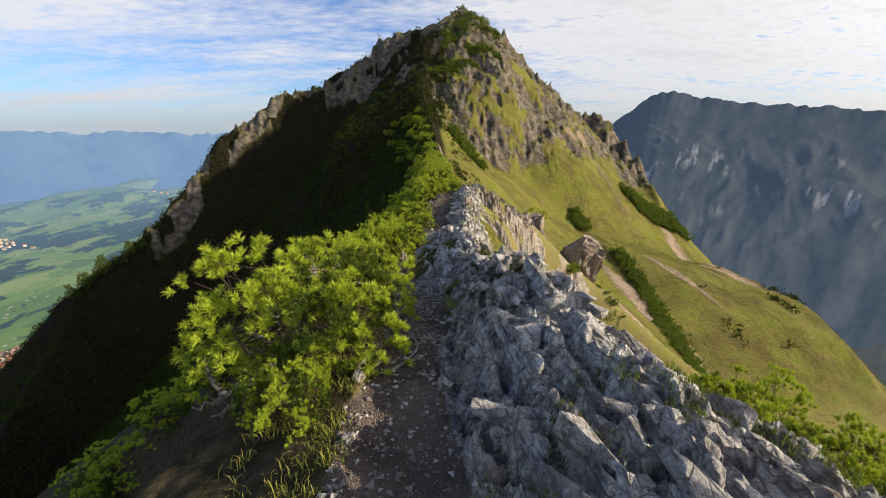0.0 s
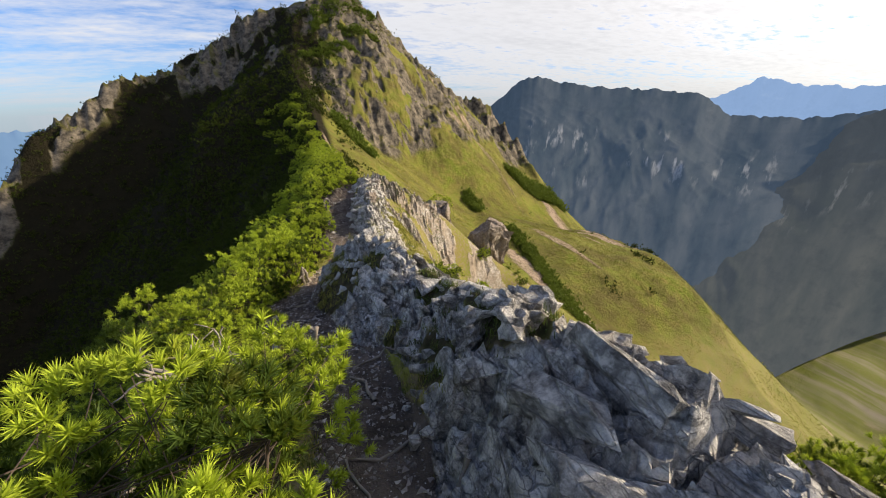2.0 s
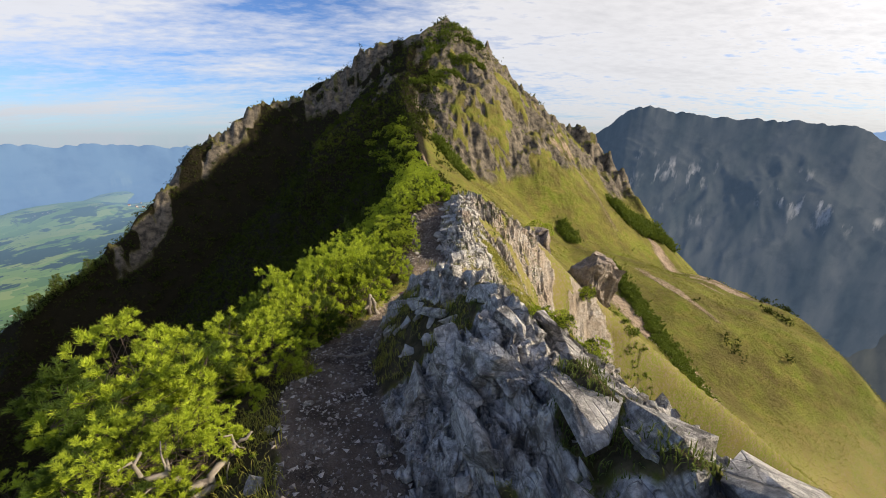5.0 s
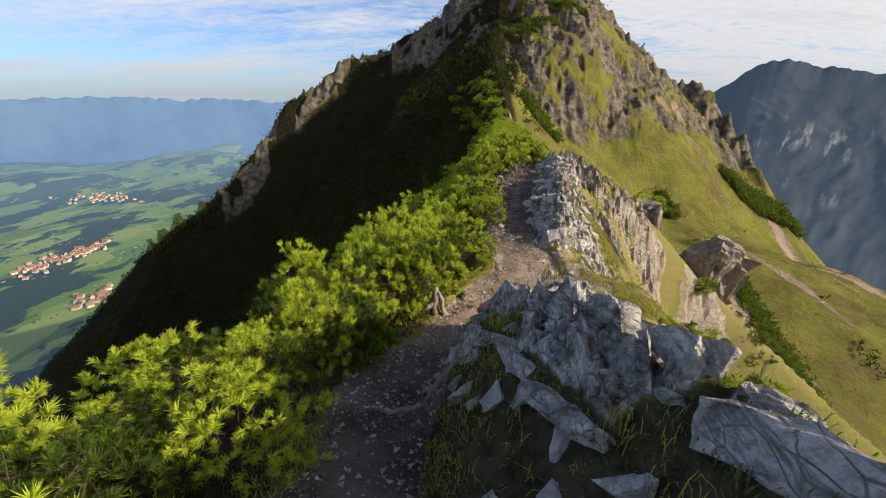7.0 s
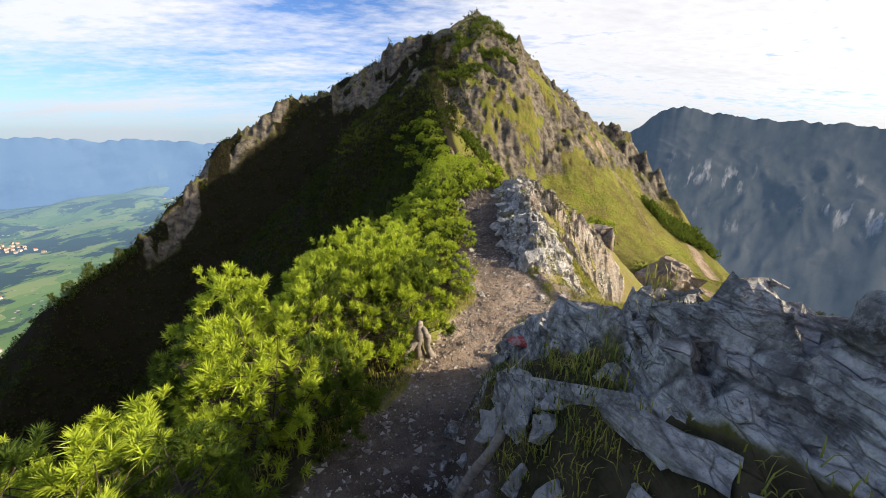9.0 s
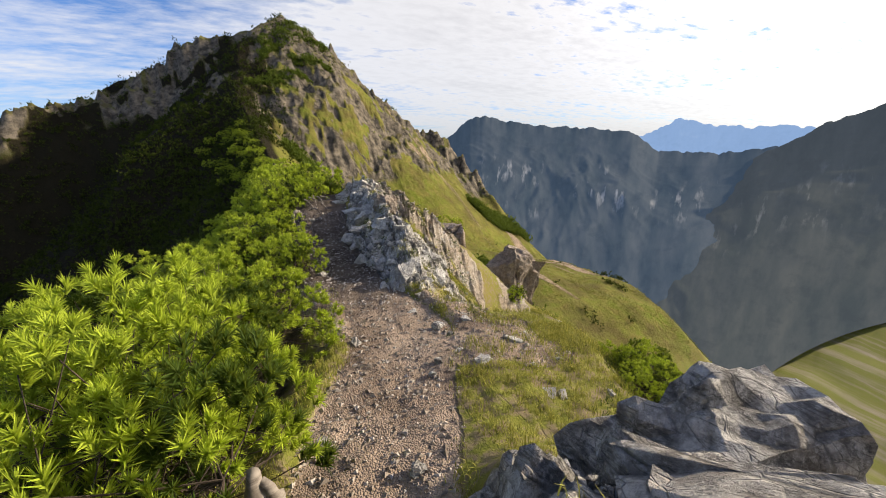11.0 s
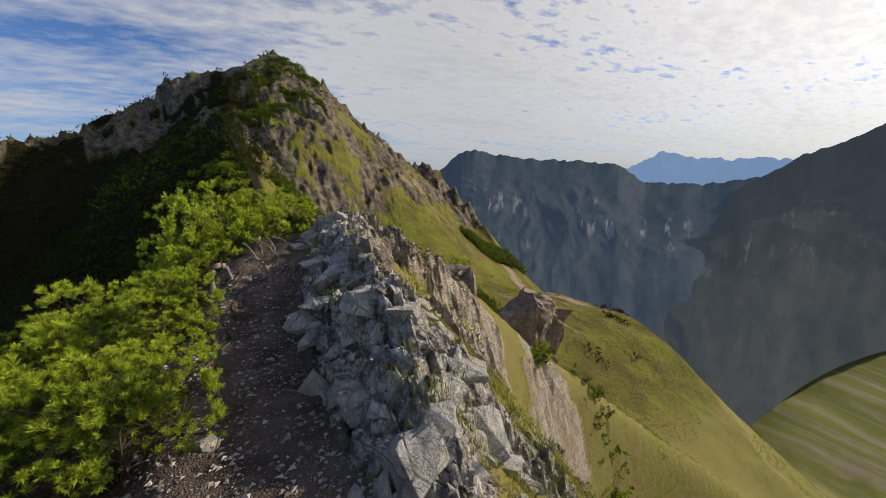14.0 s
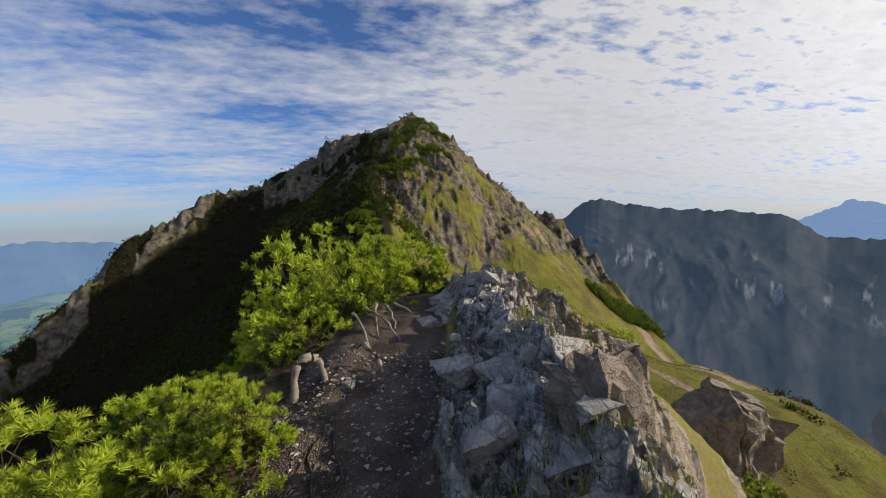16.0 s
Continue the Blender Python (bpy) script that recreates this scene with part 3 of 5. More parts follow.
def make_wood(name, light, dark):
    mat, k = material(name)
    where = k.n("TexCoord").outputs["Object"]
    streak = k.n("Mapping", Scale=(9.0, 9.0, 60.0))
    k.put(streak.inputs[0], where)
    grain = k.noise(streak.outputs[0], 1.0, 5.0, 0.6)
    stain = k.noise(where, 6.0, 4.0)
    colour = k.mix(k.span(k.math("ADD", k.math("MULTIPLY", grain, 0.6), k.math("MULTIPLY", stain, 0.5)), 0.35, 0.75), dark, light)
    finish(k, colour, 0.8, grain, 0.01, 0.7)
    return mat


def make_far(name, low, high, pale, haze, amount, scale=0.006):
    """A range far off; the air's haze is painted as bluish tint and glow."""
    mat, k = material(name)
    where = k.n("VertexColor", layer_name="lie").outputs[0]
    height = k.n("SeparateColor")
    k.put(height.inputs[0], where)
    up = height.outputs[2]
    stretched = k.n("Mapping", Rotation=(0, 0, radians(-28)), Scale=(1.0, 0.34, 1.0))
    k.put(stretched.inputs[0], where)
    big = k.noise(stretched.outputs[0], scale * 3, 9.0, 0.62)
    streak = k.noise(stretched.outputs[0], scale * 7, 6.0, 0.6)
    colour = k.mix(k.span(big, 0.36, 0.64), low, high)
    low_down = k.math("MULTIPLY", k.span(up, 0.25, 0.4), k.span(up, 0.66, 0.5))
    runs = k.math("MULTIPLY", k.span(streak, 0.55, 0.66), k.span(k.noise(where, scale * 1.6, 2.0), 0.46, 0.6))
    colour = k.mix(k.math("MULTIPLY", runs, low_down), colour, pale)
    gully = k.noise(where, scale * 4, 7.0, 0.65)
    colour = k.mix(k.span(gully, 0.5, 0.36, 0.0, 0.4), colour, k.mix(0.6, low, (0.0, 0.0, 0.0)))
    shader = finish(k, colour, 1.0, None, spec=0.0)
    # haze over the range, put in as emission
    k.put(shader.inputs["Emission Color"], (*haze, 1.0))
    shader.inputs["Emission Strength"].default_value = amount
    return mat


ROCK, TAN_ROCK, WHITE_ROCK, GROUND = make_rock(), make_rock("tan_limestone", 0.68), make_rock("broken_white_limestone", 0.0, 0.45), make_ground()
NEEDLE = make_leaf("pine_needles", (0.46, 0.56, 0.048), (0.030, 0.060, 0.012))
# one kind of pine twice: shade put into the first colour, sunlight into the next
SHADED_SCRUB = make_leaf("shaded_thicket_needles", (0.058, 0.078, 0.013), (0.008, 0.013, 0.004), (0.05, 0.04, 0.02), 0.03, 0.25)
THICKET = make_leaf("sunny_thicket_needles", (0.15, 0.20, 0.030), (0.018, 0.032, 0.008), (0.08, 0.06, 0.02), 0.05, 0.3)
GRASS = make_leaf("grass_blades", (0.42, 0.38, 0.08), (0.17, 0.20, 0.035))
TUSSOCK = make_leaf("tussock_blades", (0.24, 0.25, 0.045), (0.11, 0.125, 0.024), (0.2, 0.15, 0.06), 0.05, 0.3)
HERB = make_leaf("low_herbs", (0.17, 0.21, 0.045), (0.045, 0.065, 0.016), (0.2, 0.15, 0.06), 0.1, 0.3)
BARK = make_wood("pine_bark", (0.11, 0.08, 0.06), (0.035, 0.026, 0.02))
DEADWOOD = make_wood("bleached_deadwood", (0.36, 0.32, 0.27), (0.13, 0.105, 0.085))
# wall and slope: the mountains' shadow is put into their dark base colours
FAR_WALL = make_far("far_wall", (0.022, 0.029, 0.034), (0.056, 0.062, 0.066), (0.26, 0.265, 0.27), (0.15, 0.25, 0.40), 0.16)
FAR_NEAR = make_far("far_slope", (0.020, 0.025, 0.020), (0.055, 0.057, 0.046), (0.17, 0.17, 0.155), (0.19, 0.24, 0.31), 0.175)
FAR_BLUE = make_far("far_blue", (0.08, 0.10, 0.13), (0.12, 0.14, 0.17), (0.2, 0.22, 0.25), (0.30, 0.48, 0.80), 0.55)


def make_plain():
    """The broad valley: meadows, woods and hedges; haze painted in, paler with distance."""
    mat, k = material("valley_plain")
    where = k.n("NewGeometry").outputs["Position"]
    warped = k.vec("ADD", where, k.vec("SCALE", k.n("TexNoise", Vector=where, Scale=0.006, Detail=3.0).outputs[1], scale=160.0))
    squeeze = k.n("Mapping", Rotation=(0, 0, radians(30)), Scale=(1.0, 0.45, 1.0))
    k.put(squeeze.inputs[0], warped)
    field = k.n("TexVoronoi", Vector=squeeze.outputs[0], Scale=0.014)
    tone = k.n("SeparateColor")
    k.put(tone.inputs[0], field.outputs[1])
    colour = k.ramp(tone.outputs[0], (0.0, (0.075, 0.14, 0.022)), (0.5, (0.13, 0.21, 0.035)), (1.0, (0.20, 0.25, 0.06)))
    wood = k.noise(squeeze.outputs[0], 0.008, 6.0, 0.6)
    colour = k.mix(k.span(wood, 0.50, 0.53), colour, (0.022, 0.038, 0.022))
    hedge = k.noise(warped, 0.03, 4.0, 0.7)
    colour = k.mix(k.span(hedge, 0.62, 0.66), colour, (0.03, 0.05, 0.025))
    speck = k.n("TexVoronoi", Vector=where, Scale=0.05)
    town = k.math("MULTIPLY", k.span(speck.outputs[0], 0.22, 0.16), k.span(k.noise(where, 0.0035, 3.0), 0.56, 0.62))
    colour = k.mix(town, colour, (0.42, 0.34, 0.30))
    # distance haze: the colour shifts to blue and the surface glows
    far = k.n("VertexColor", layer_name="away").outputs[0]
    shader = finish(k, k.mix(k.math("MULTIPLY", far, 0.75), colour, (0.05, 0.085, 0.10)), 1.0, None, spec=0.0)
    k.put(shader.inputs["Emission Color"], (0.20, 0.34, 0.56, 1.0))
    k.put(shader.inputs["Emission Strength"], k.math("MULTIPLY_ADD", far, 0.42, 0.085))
    return mat


PLAIN = make_plain()
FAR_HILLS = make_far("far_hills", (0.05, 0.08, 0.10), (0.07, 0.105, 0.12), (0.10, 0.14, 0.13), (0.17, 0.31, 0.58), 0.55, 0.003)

# ---- the setting ----
build_ground(GROUND)


def build_range(name, label, skyline, crest_d, foot_d, foot_z, rough, mat, seed, steps=0.2, jag=0.5):
    """A mountain range: a wall that climbs from its foot to a jagged skyline of bearings and elevations."""
    az = np.arange(skyline[0][0], skyline[-1][0] + 0.01, steps)
    el = np.interp(az, [r[0] for r in skyline], [r[1] for r in skyline])
    rows = 120
    t = np.linspace(0, 1, rows)[:, None]
    a = np.radians(az)[None]
    fd = np.interp(az, [r[0] for r in foot_d], [r[1] for r in foot_d])[None]
    crest_z = crest_d * np.tan(np.radians(el - 0.1))[None] + 1
    teeth = crest_d * np.tan(np.radians(jag * 0.35 * fbm(az * 1.7, az * 0 + seed, 4, seed)))[None]
    back = np.clip((t - 0.88) / 0.12, 0, 1)
    up = np.clip(t / 0.88, 0, 1)
    d = fd + (crest_d - fd) * up + back * crest_d * 0.12
    z = foot_z + (crest_z - foot_z) * (0.25 * up + 0.75 * up**1.9) - back * crest_d * 0.15 + teeth * up**14
    x, y = np.sin(a) * d, 10 + np.cos(a) * d
    slant = a * 700 / (rough * 4.5) + 0 * up
    wave = ridged(slant + 0.5 * fbm(slant * 0.6, up * 2.0 + 0 * slant, 3, seed + 52) + 0.5 * up + 5 * seed, up * 3.2 + 0 * slant, 5, seed)
    z = z + 0.28 * wave * rough * np.sin(np.pi * np.clip(up, 0, 0.97)) * (1 - up**12) * (1 - back)
    ob = new(name, quick_mesh(name, np.stack([x.ravel(), y.ravel(), z.ravel()], 1), grid_faces(rows, len(az))[:, ::-1]))
    mark = ob.data.color_attributes.new("lie", "FLOAT_COLOR", "POINT")
    rise = np.arctan2(z, d)
    mark.data.foreach_set("color", np.stack([(a + 0 * d) * 1100, rise * 1100, up + 0 * d, 1 + 0 * d], -1).astype(np.float32).ravel())
    ob.data.materials.append(mat)
    return tagged(ob, label, "mountain range", kind="structure")


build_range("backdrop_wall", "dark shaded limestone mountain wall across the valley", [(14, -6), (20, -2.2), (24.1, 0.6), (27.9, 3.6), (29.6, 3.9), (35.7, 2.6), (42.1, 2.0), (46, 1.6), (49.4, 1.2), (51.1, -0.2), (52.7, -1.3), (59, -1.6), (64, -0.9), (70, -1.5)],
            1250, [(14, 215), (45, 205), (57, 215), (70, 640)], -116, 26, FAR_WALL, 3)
build_range("backdrop_peak", "hazy rocky peak above lower slopes coloured dark for shade", [(48, -18), (52, -12.5), (56, -8), (60, -4.2), (63, -1.6), (65, -0.6), (67.3, 1.2), (71.2, 2.9), (74.4, 4.6), (75.7, 6.8), (78.2, 5.8), (82.6, 4.2), (86, 3.5), (95, 4.5), (120, 6), (150, 3), (180, -2), (215, -8)],
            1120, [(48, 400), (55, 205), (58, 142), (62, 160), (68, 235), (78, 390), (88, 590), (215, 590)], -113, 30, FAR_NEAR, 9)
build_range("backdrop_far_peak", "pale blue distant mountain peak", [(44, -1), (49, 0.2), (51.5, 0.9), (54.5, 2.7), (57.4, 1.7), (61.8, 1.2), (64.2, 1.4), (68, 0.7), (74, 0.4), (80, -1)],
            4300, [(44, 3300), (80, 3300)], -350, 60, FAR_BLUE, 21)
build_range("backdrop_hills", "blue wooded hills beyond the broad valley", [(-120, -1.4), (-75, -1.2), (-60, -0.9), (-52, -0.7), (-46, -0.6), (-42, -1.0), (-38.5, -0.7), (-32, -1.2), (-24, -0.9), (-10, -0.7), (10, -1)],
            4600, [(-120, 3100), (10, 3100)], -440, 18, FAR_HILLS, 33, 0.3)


def build_plain():
    az, ds = np.radians(np.arange(-125, 6, 0.35)), 560 * 1.02 ** np.arange(0, 105)
    pa, pd = np.meshgrid(az, ds)
    x, y = np.sin(pa) * pd, 10 + np.cos(pa) * pd
    z = -430 + 3 * fbm(x / 200, y / 200, 3, 91) + 55 * step(fbm(x / 700, y / 700, 2, 93), 0.35, 0.9) * step(pd, 1400, 2200) + 0.5
    mesh = quick_mesh("backdrop_valley", np.stack([x.ravel(), y.ravel(), z.ravel()], 1), grid_faces(len(ds), len(az))[:, ::-1])
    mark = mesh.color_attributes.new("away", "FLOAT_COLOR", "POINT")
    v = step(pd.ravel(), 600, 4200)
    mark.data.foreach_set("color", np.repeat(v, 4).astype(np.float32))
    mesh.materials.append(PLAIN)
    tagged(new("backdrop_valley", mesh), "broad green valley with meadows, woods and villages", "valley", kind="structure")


build_plain()


# ---- plants ----
def part(name, mesh, mat, parent, label=""):
    ob = new(name, mesh)
    if not mesh.materials:
        mesh.materials.append(mat)
    ob.parent = parent
    if label:
        ob["label"] = label
    return ob


def frames_for(ways, rng):
    """For unit vectors (n, 3): two unit vectors across each."""
    other = rng.normal(size=ways.shape)
    a = np.cross(ways, other)
    a /= np.linalg.norm(a, axis=1, keepdims=True) + 1e-9
    return a, np.cross(ways, a)


def needle_shapes(roots, ways, rng, per=30, length=0.055, shoot=0.10, width=0.0045):
    """Bottle-brush shoots: needles set round each shoot, as thin blades. Gives corner points and how near the tip each is."""
    n = len(roots)
    a, b = frames_for(ways, rng)
    pick = np.repeat(np.arange(n), per)
    turn = rng.uniform(0, 2 * np.pi, n * per)
    along = rng.uniform(0.0, 1.0, n * per) ** 0.6
    size = np.repeat(rng.uniform(0.75, 1.25, n), per)
    side = a[pick] * np.cos(turn)[:, None] + b[pick] * np.sin(turn)[:, None]
    lean = 0.05 + rng.uniform(0.0, 1.0, n * per) ** 0.65 * 1.2
    out = ways[pick] * np.cos(lean)[:, None] + side * np.sin(lean)[:, None]
    base = roots[pick] + ways[pick] * (along * shoot * size)[:, None]
    tip = base + out * (length * size * rng.uniform(0.75, 1.15, n * per))[:, None]
    wide = np.cross(out, rng.normal(size=out.shape))
    wide *= width / (np.linalg.norm(wide, axis=1, keepdims=True) + 1e-9)
    verts = np.stack([base - wide, base + wide, tip], 1).reshape(-1, 3)
    return verts, np.stack([0.2 + along * 0.5, 0.2 + along * 0.5, 0.5 + 0.5 * along], 1).reshape(-1)


def marked(mesh, values):
    mark = mesh.color_attributes.new("tip", "FLOAT_COLOR", "POINT")
    mark.data.foreach_set("color", np.repeat(values, 4).astype(np.float32))
    return mesh


def needle_mesh(name, roots, ways, rng, **sizes):
    verts, tips = needle_shapes(roots, ways, rng, **sizes)
    return marked(quick_mesh(name, verts, np.arange(len(verts)).reshape(-1, 3), False), tips)


def tube(line, sides=6):
    """Points and triangles of a tapering limb, from a list of (point, radius)."""
    verts, faces = [], []
    pts = [Vector(p) for p, _ in line]
    for i, (p, r) in enumerate(line):
        way = (pts[min(i + 1, len(pts) - 1)] - pts[max(i - 1, 0)]).normalized()
        a = way.orthogonal().normalized()
        b = way.cross(a)
        for s in range(sides):
            ang = 2 * math.pi * s / sides
            verts.append(tuple(pts[i] + (a * math.cos(ang) + b * math.sin(ang)) * r * (1 + 0.18 * math.sin(5.1 * i + 2.3 * s))))
    for i in range(len(line) - 1):
        for s in range(sides):
            q, w = i * sides + s, i * sides + (s + 1) % sides
            faces += [(q, w, w + sides), (q, w + sides, q + sides)]
    top = (len(line) - 1) * sides
    faces += [(top, top + s, top + s + 1) for s in range(1, sides - 1)]
    return verts, faces


def tubes_mesh(name, lines, sides=6):
    verts, faces = [], []
    for line in lines:
        v, f = tube(line, sides)
        faces += [tuple(len(verts) + i for i in tri) for tri in f]
        verts += v
    return quick_mesh(name, np.array(verts), np.array(faces))


def bend(a, b, c, r0, r1, steps=7, wobble=0.0, rng=None):
    """A limb from a over b to c."""
    line = []
    for i in range(steps):
        t = i / (steps - 1)
        p = (1 - t) ** 2 * Vector(a) + 2 * t * (1 - t) * Vector(b) + t * t * Vector(c)
        if rng is not None:
            p += Vector(tuple(rng.normal(size=3))) * wobble
        line.append((p, r0 + (r1 - r0) * t))
    return line


def bush_proto(seed, radius, height, clumps, shoots, per, length, shoot, width, ball, limbs=7):
    """A dwarf mountain pine: limbs bend up and out from the base, tight clumps of shoots stand at their ends."""
    rng = np.random.default_rng(seed)
    empty = new("mountain_pine")
    twigs, roots, ways, mains, worn = [], [], [], [], []
    for n in range(limbs):
        ang = 2 * math.pi * n / limbs + rng.uniform(-0.3, 0.3)
        end = Vector((math.cos(ang) * radius * 0.6, math.sin(ang) * radius * 0.6, height * rng.uniform(0.35, 0.6)))
        mains.append(bend((0, 0, -0.15), (end.x * 0.8, end.y * 0.8, 0.0), end, 0.02 * radius, 0.008 * radius, 7, 0.012, rng))
    lobes = [(2 * math.pi * i / 8 + rng.uniform(-0.35, 0.35), rng.uniform(0.3, 0.75), rng.uniform(0.28, 0.48), rng.uniform(0.6, 1.12)) for i in range(8)]
    lobes.append((0, 0, 0.5, 1.05))
    for n in range(clumps):
        ang0, off, size, tall = lobes[n % len(lobes)]
        phi, up = rng.uniform(0, 2 * math.pi), rng.uniform(-0.55, 1.0)
        flat = math.sqrt(max(0, 1 - up * up))
        shell = rng.uniform(0.8, 1.14) if n % 3 else rng.uniform(0.4, 0.79)
        mid = Vector((math.cos(ang0) * off * radius, math.sin(ang0) * off * radius, height * 0.42 * tall))
        dirn = Vector((math.cos(phi) * flat, math.sin(phi) * flat, up))
        end = mid + Vector((dirn.x * size * radius, dirn.y * size * radius, dirn.z * height * 0.56 * tall)) * shell
        main = mains[n % len(mains)][3 + n % 4][0]
        twigs.append(bend(main, (main + end) / 2 - Vector((0, 0, 0.06 * radius)), end, 0.0045 * radius, 0.0025 * radius, 4))
        lean = (dirn * 0.6 + Vector((0, 0, 0.8))).normalized()
        for _ in range(shoots):
            aside = Vector(tuple(rng.normal(size=3)))
            aside = (aside - lean * aside.dot(lean)) * 0.42
            way = (lean + aside * 0.9).normalized()
            roots.append(tuple(end + aside * ball + way * ball * rng.uniform(-0.3, 0.9)))
            ways.append(tuple(way))
            # inner clumps, darkened below for shade
            worn.append(shell < 0.8)
    nv, tips = needle_shapes(np.array(roots), np.array(ways), rng, per, length, shoot, width)
    # needles inside the bush take the dark colour: old growth, with the interior shade painted in
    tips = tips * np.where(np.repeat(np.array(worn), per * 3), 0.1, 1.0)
    tv, tf = [], []
    for line in twigs:
        v, f = tube(line, 4)
        tf += [tuple(len(tv) + i for i in tri) for tri in f]
        tv += v
    mesh = quick_mesh("crown", np.vstack([nv, np.array(tv)]), np.vstack([np.arange(len(nv)).reshape(-1, 3), np.array(tf) + len(nv)]), False)
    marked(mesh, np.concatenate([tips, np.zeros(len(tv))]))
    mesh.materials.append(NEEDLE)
    mesh.materials.append(BARK)
    index = np.zeros(len(mesh.polygons), np.int32)
    index[len(nv) // 3:] = 1
    mesh.polygons.foreach_set("material_index", index)
    part("crown", mesh, NEEDLE, empty)
    for line in mains:
        part("limb", tubes_mesh("limb", [line], 6), BARK, empty, "brown bare pine limb")
    return empty


PINE_LABEL = "bushy green dwarf mountain pine beside the ridge trail"


def plant(proto, x, y, scale, turn, squash=1.0, lift=0.0, label=PINE_LABEL):
    z = ground_z(x, y) + lift
    ob = copy_thing(proto, Matrix.Translation((x, y, z)) @ Euler((0, 0, radians(turn))).to_matrix().to_4x4() @ Matrix.Diagonal((scale, scale, scale * squash, 1)))
    return tagged(ob, label, "shrub", "dwarf pines along the ridge")


def drop_proto(proto):
    for o in (*proto.children_recursive, proto):
        bpy.data.objects.remove(o)


FINE = [bush_proto(s, 0.8, 0.9, 215, 6, 50, 0.05, 0.045, 0.0036, 0.066) for s in (1, 2, 3)]
COARSE = [bush_proto(s, 0.9, 0.95, 190, 4, 26, 0.066, 0.06, 0.009, 0.075, 4) for s in (11, 12)]
# along the trail's edge
NEAR_BUSHES = [(-0.75, 3.1, 1.15, 20, 1.0), (-1.1, 2.9, 0.36, 60, 0.8), (-0.5, 4.7, 0.72, 80, 0.8), (-1.4, 6.4, 0.7, 200, 0.8), (-2.1, 7.4, 1.02, 260, 1.0), (-2.2, 6.0, 0.75, 10, 0.8), (-1.7, 8.5, 0.92, 140, 0.9), (-0.55, 2.1, 0.42, 190, 1.0), (-0.45, 18.6, 0.72, 15, 1.0),
               (-2.5, 9.0, 0.75, 330, 1.0), (-1.75, 10.3, 1.05, 50, 1.2), (-1.35, 11.6, 1.15, 75, 1.2), (-1.5, 12.9, 1.3, 110, 1.15), (-2.5, 11.6, 1.05, 170, 1.0), (-3.3, 11.0, 0.8, 230, 1.0), (-1.0, 14.4, 1.15, 290, 1.0),
               (-1.6, 15.6, 1.2, 350, 1.0), (-0.4, 16.5, 0.78, 30, 1.0), (-0.85, 17.9, 0.95, 300, 0.9), (-1.8, 17.6, 1.2, 95, 1.0)]
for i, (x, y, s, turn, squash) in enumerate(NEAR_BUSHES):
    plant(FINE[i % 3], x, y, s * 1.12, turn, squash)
MID_BUSHES = [(-0.3, 20.9, 0.95, 1.0), (-0.1, 21.9, 1.3, 1.2), (0.7, 23.2, 1.3, 1.1), (-0.7, 22.7, 1.0, 1.1), (-0.2, 24.8, 1.4, 1.0), (-1.6, 19.4, 0.7, 0.9), (0.1, 27.5, 1.5, 1.0), (-1.5, 26, 1.5, 1.0)]
spread = random.Random(7)
for row in range(6):
    for n in range(2, 9):
        MID_BUSHES.append((-3.6 - row * 1.7 + spread.uniform(-0.6, 0.6), 3 + n * 3.1 + spread.uniform(-1, 1), spread.uniform(1.0, 1.5), spread.uniform(0.7, 1.0)))
for i, (x, y, s, squash) in enumerate(MID_BUSHES):
    plant(COARSE[i % 2], x, y, s, 47 * i, squash, -0.35)
RIGHT_BUSHES = [(2.7, 11.9, 0.5, 1.0), (3.1, 12.4, 0.55, 1.0), (3.6, 12.7, 0.6, 1.0), (3.4, 11.6, 0.7, 1.0), (4.1, 12.2, 0.8, 1.0), (3.0, 10.7, 0.6, 1.0), (3.2, 2.6, 0.75, 1.1), (3.8, 2.9, 0.8, 1.1), (3.7, 2.1, 0.8, 1.1), (7.6, 27.6, 0.9, 1.0), (9.5, 24.0, 0.7, 1.0), (10.4, 22.5, 0.8, 1.0), (11.5, 21, 1.0, 1.0), (12.5, 23, 1.0, 0.9)]
for i, (x, y, s, squash) in enumerate(RIGHT_BUSHES):
    plant(FINE[i % 3] if y < 14 else COARSE[i % 2], x, y, s, 31 * i, squash, label="sunlit green dwarf mountain pine on the grassy flank")
# up the crest towards the summit
for i in range(120):
    y = 27 + 88 * (i / 120) ** 1.35 + spread.uniform(-1, 1)
    x = float(np.interp(y, (24, 32, 45, 60, 75, 88, 100, 118), (0.5, 0.8, 0.4, 0.2, -0.6, -1.4, -2.6, -6.5))) - abs(spread.gauss(0, 1.0)) * (1.2 + 0.018 * y)
    plant(COARSE[i % 2], x, y, spread.uniform(0.9, 1.5) * (1 + 0.004 * y), 47 * i, spread.uniform(0.8, 1.1), label="dark green mountain pine along the crest below the summit")
for proto in FINE + COARSE:
    drop_proto(proto)


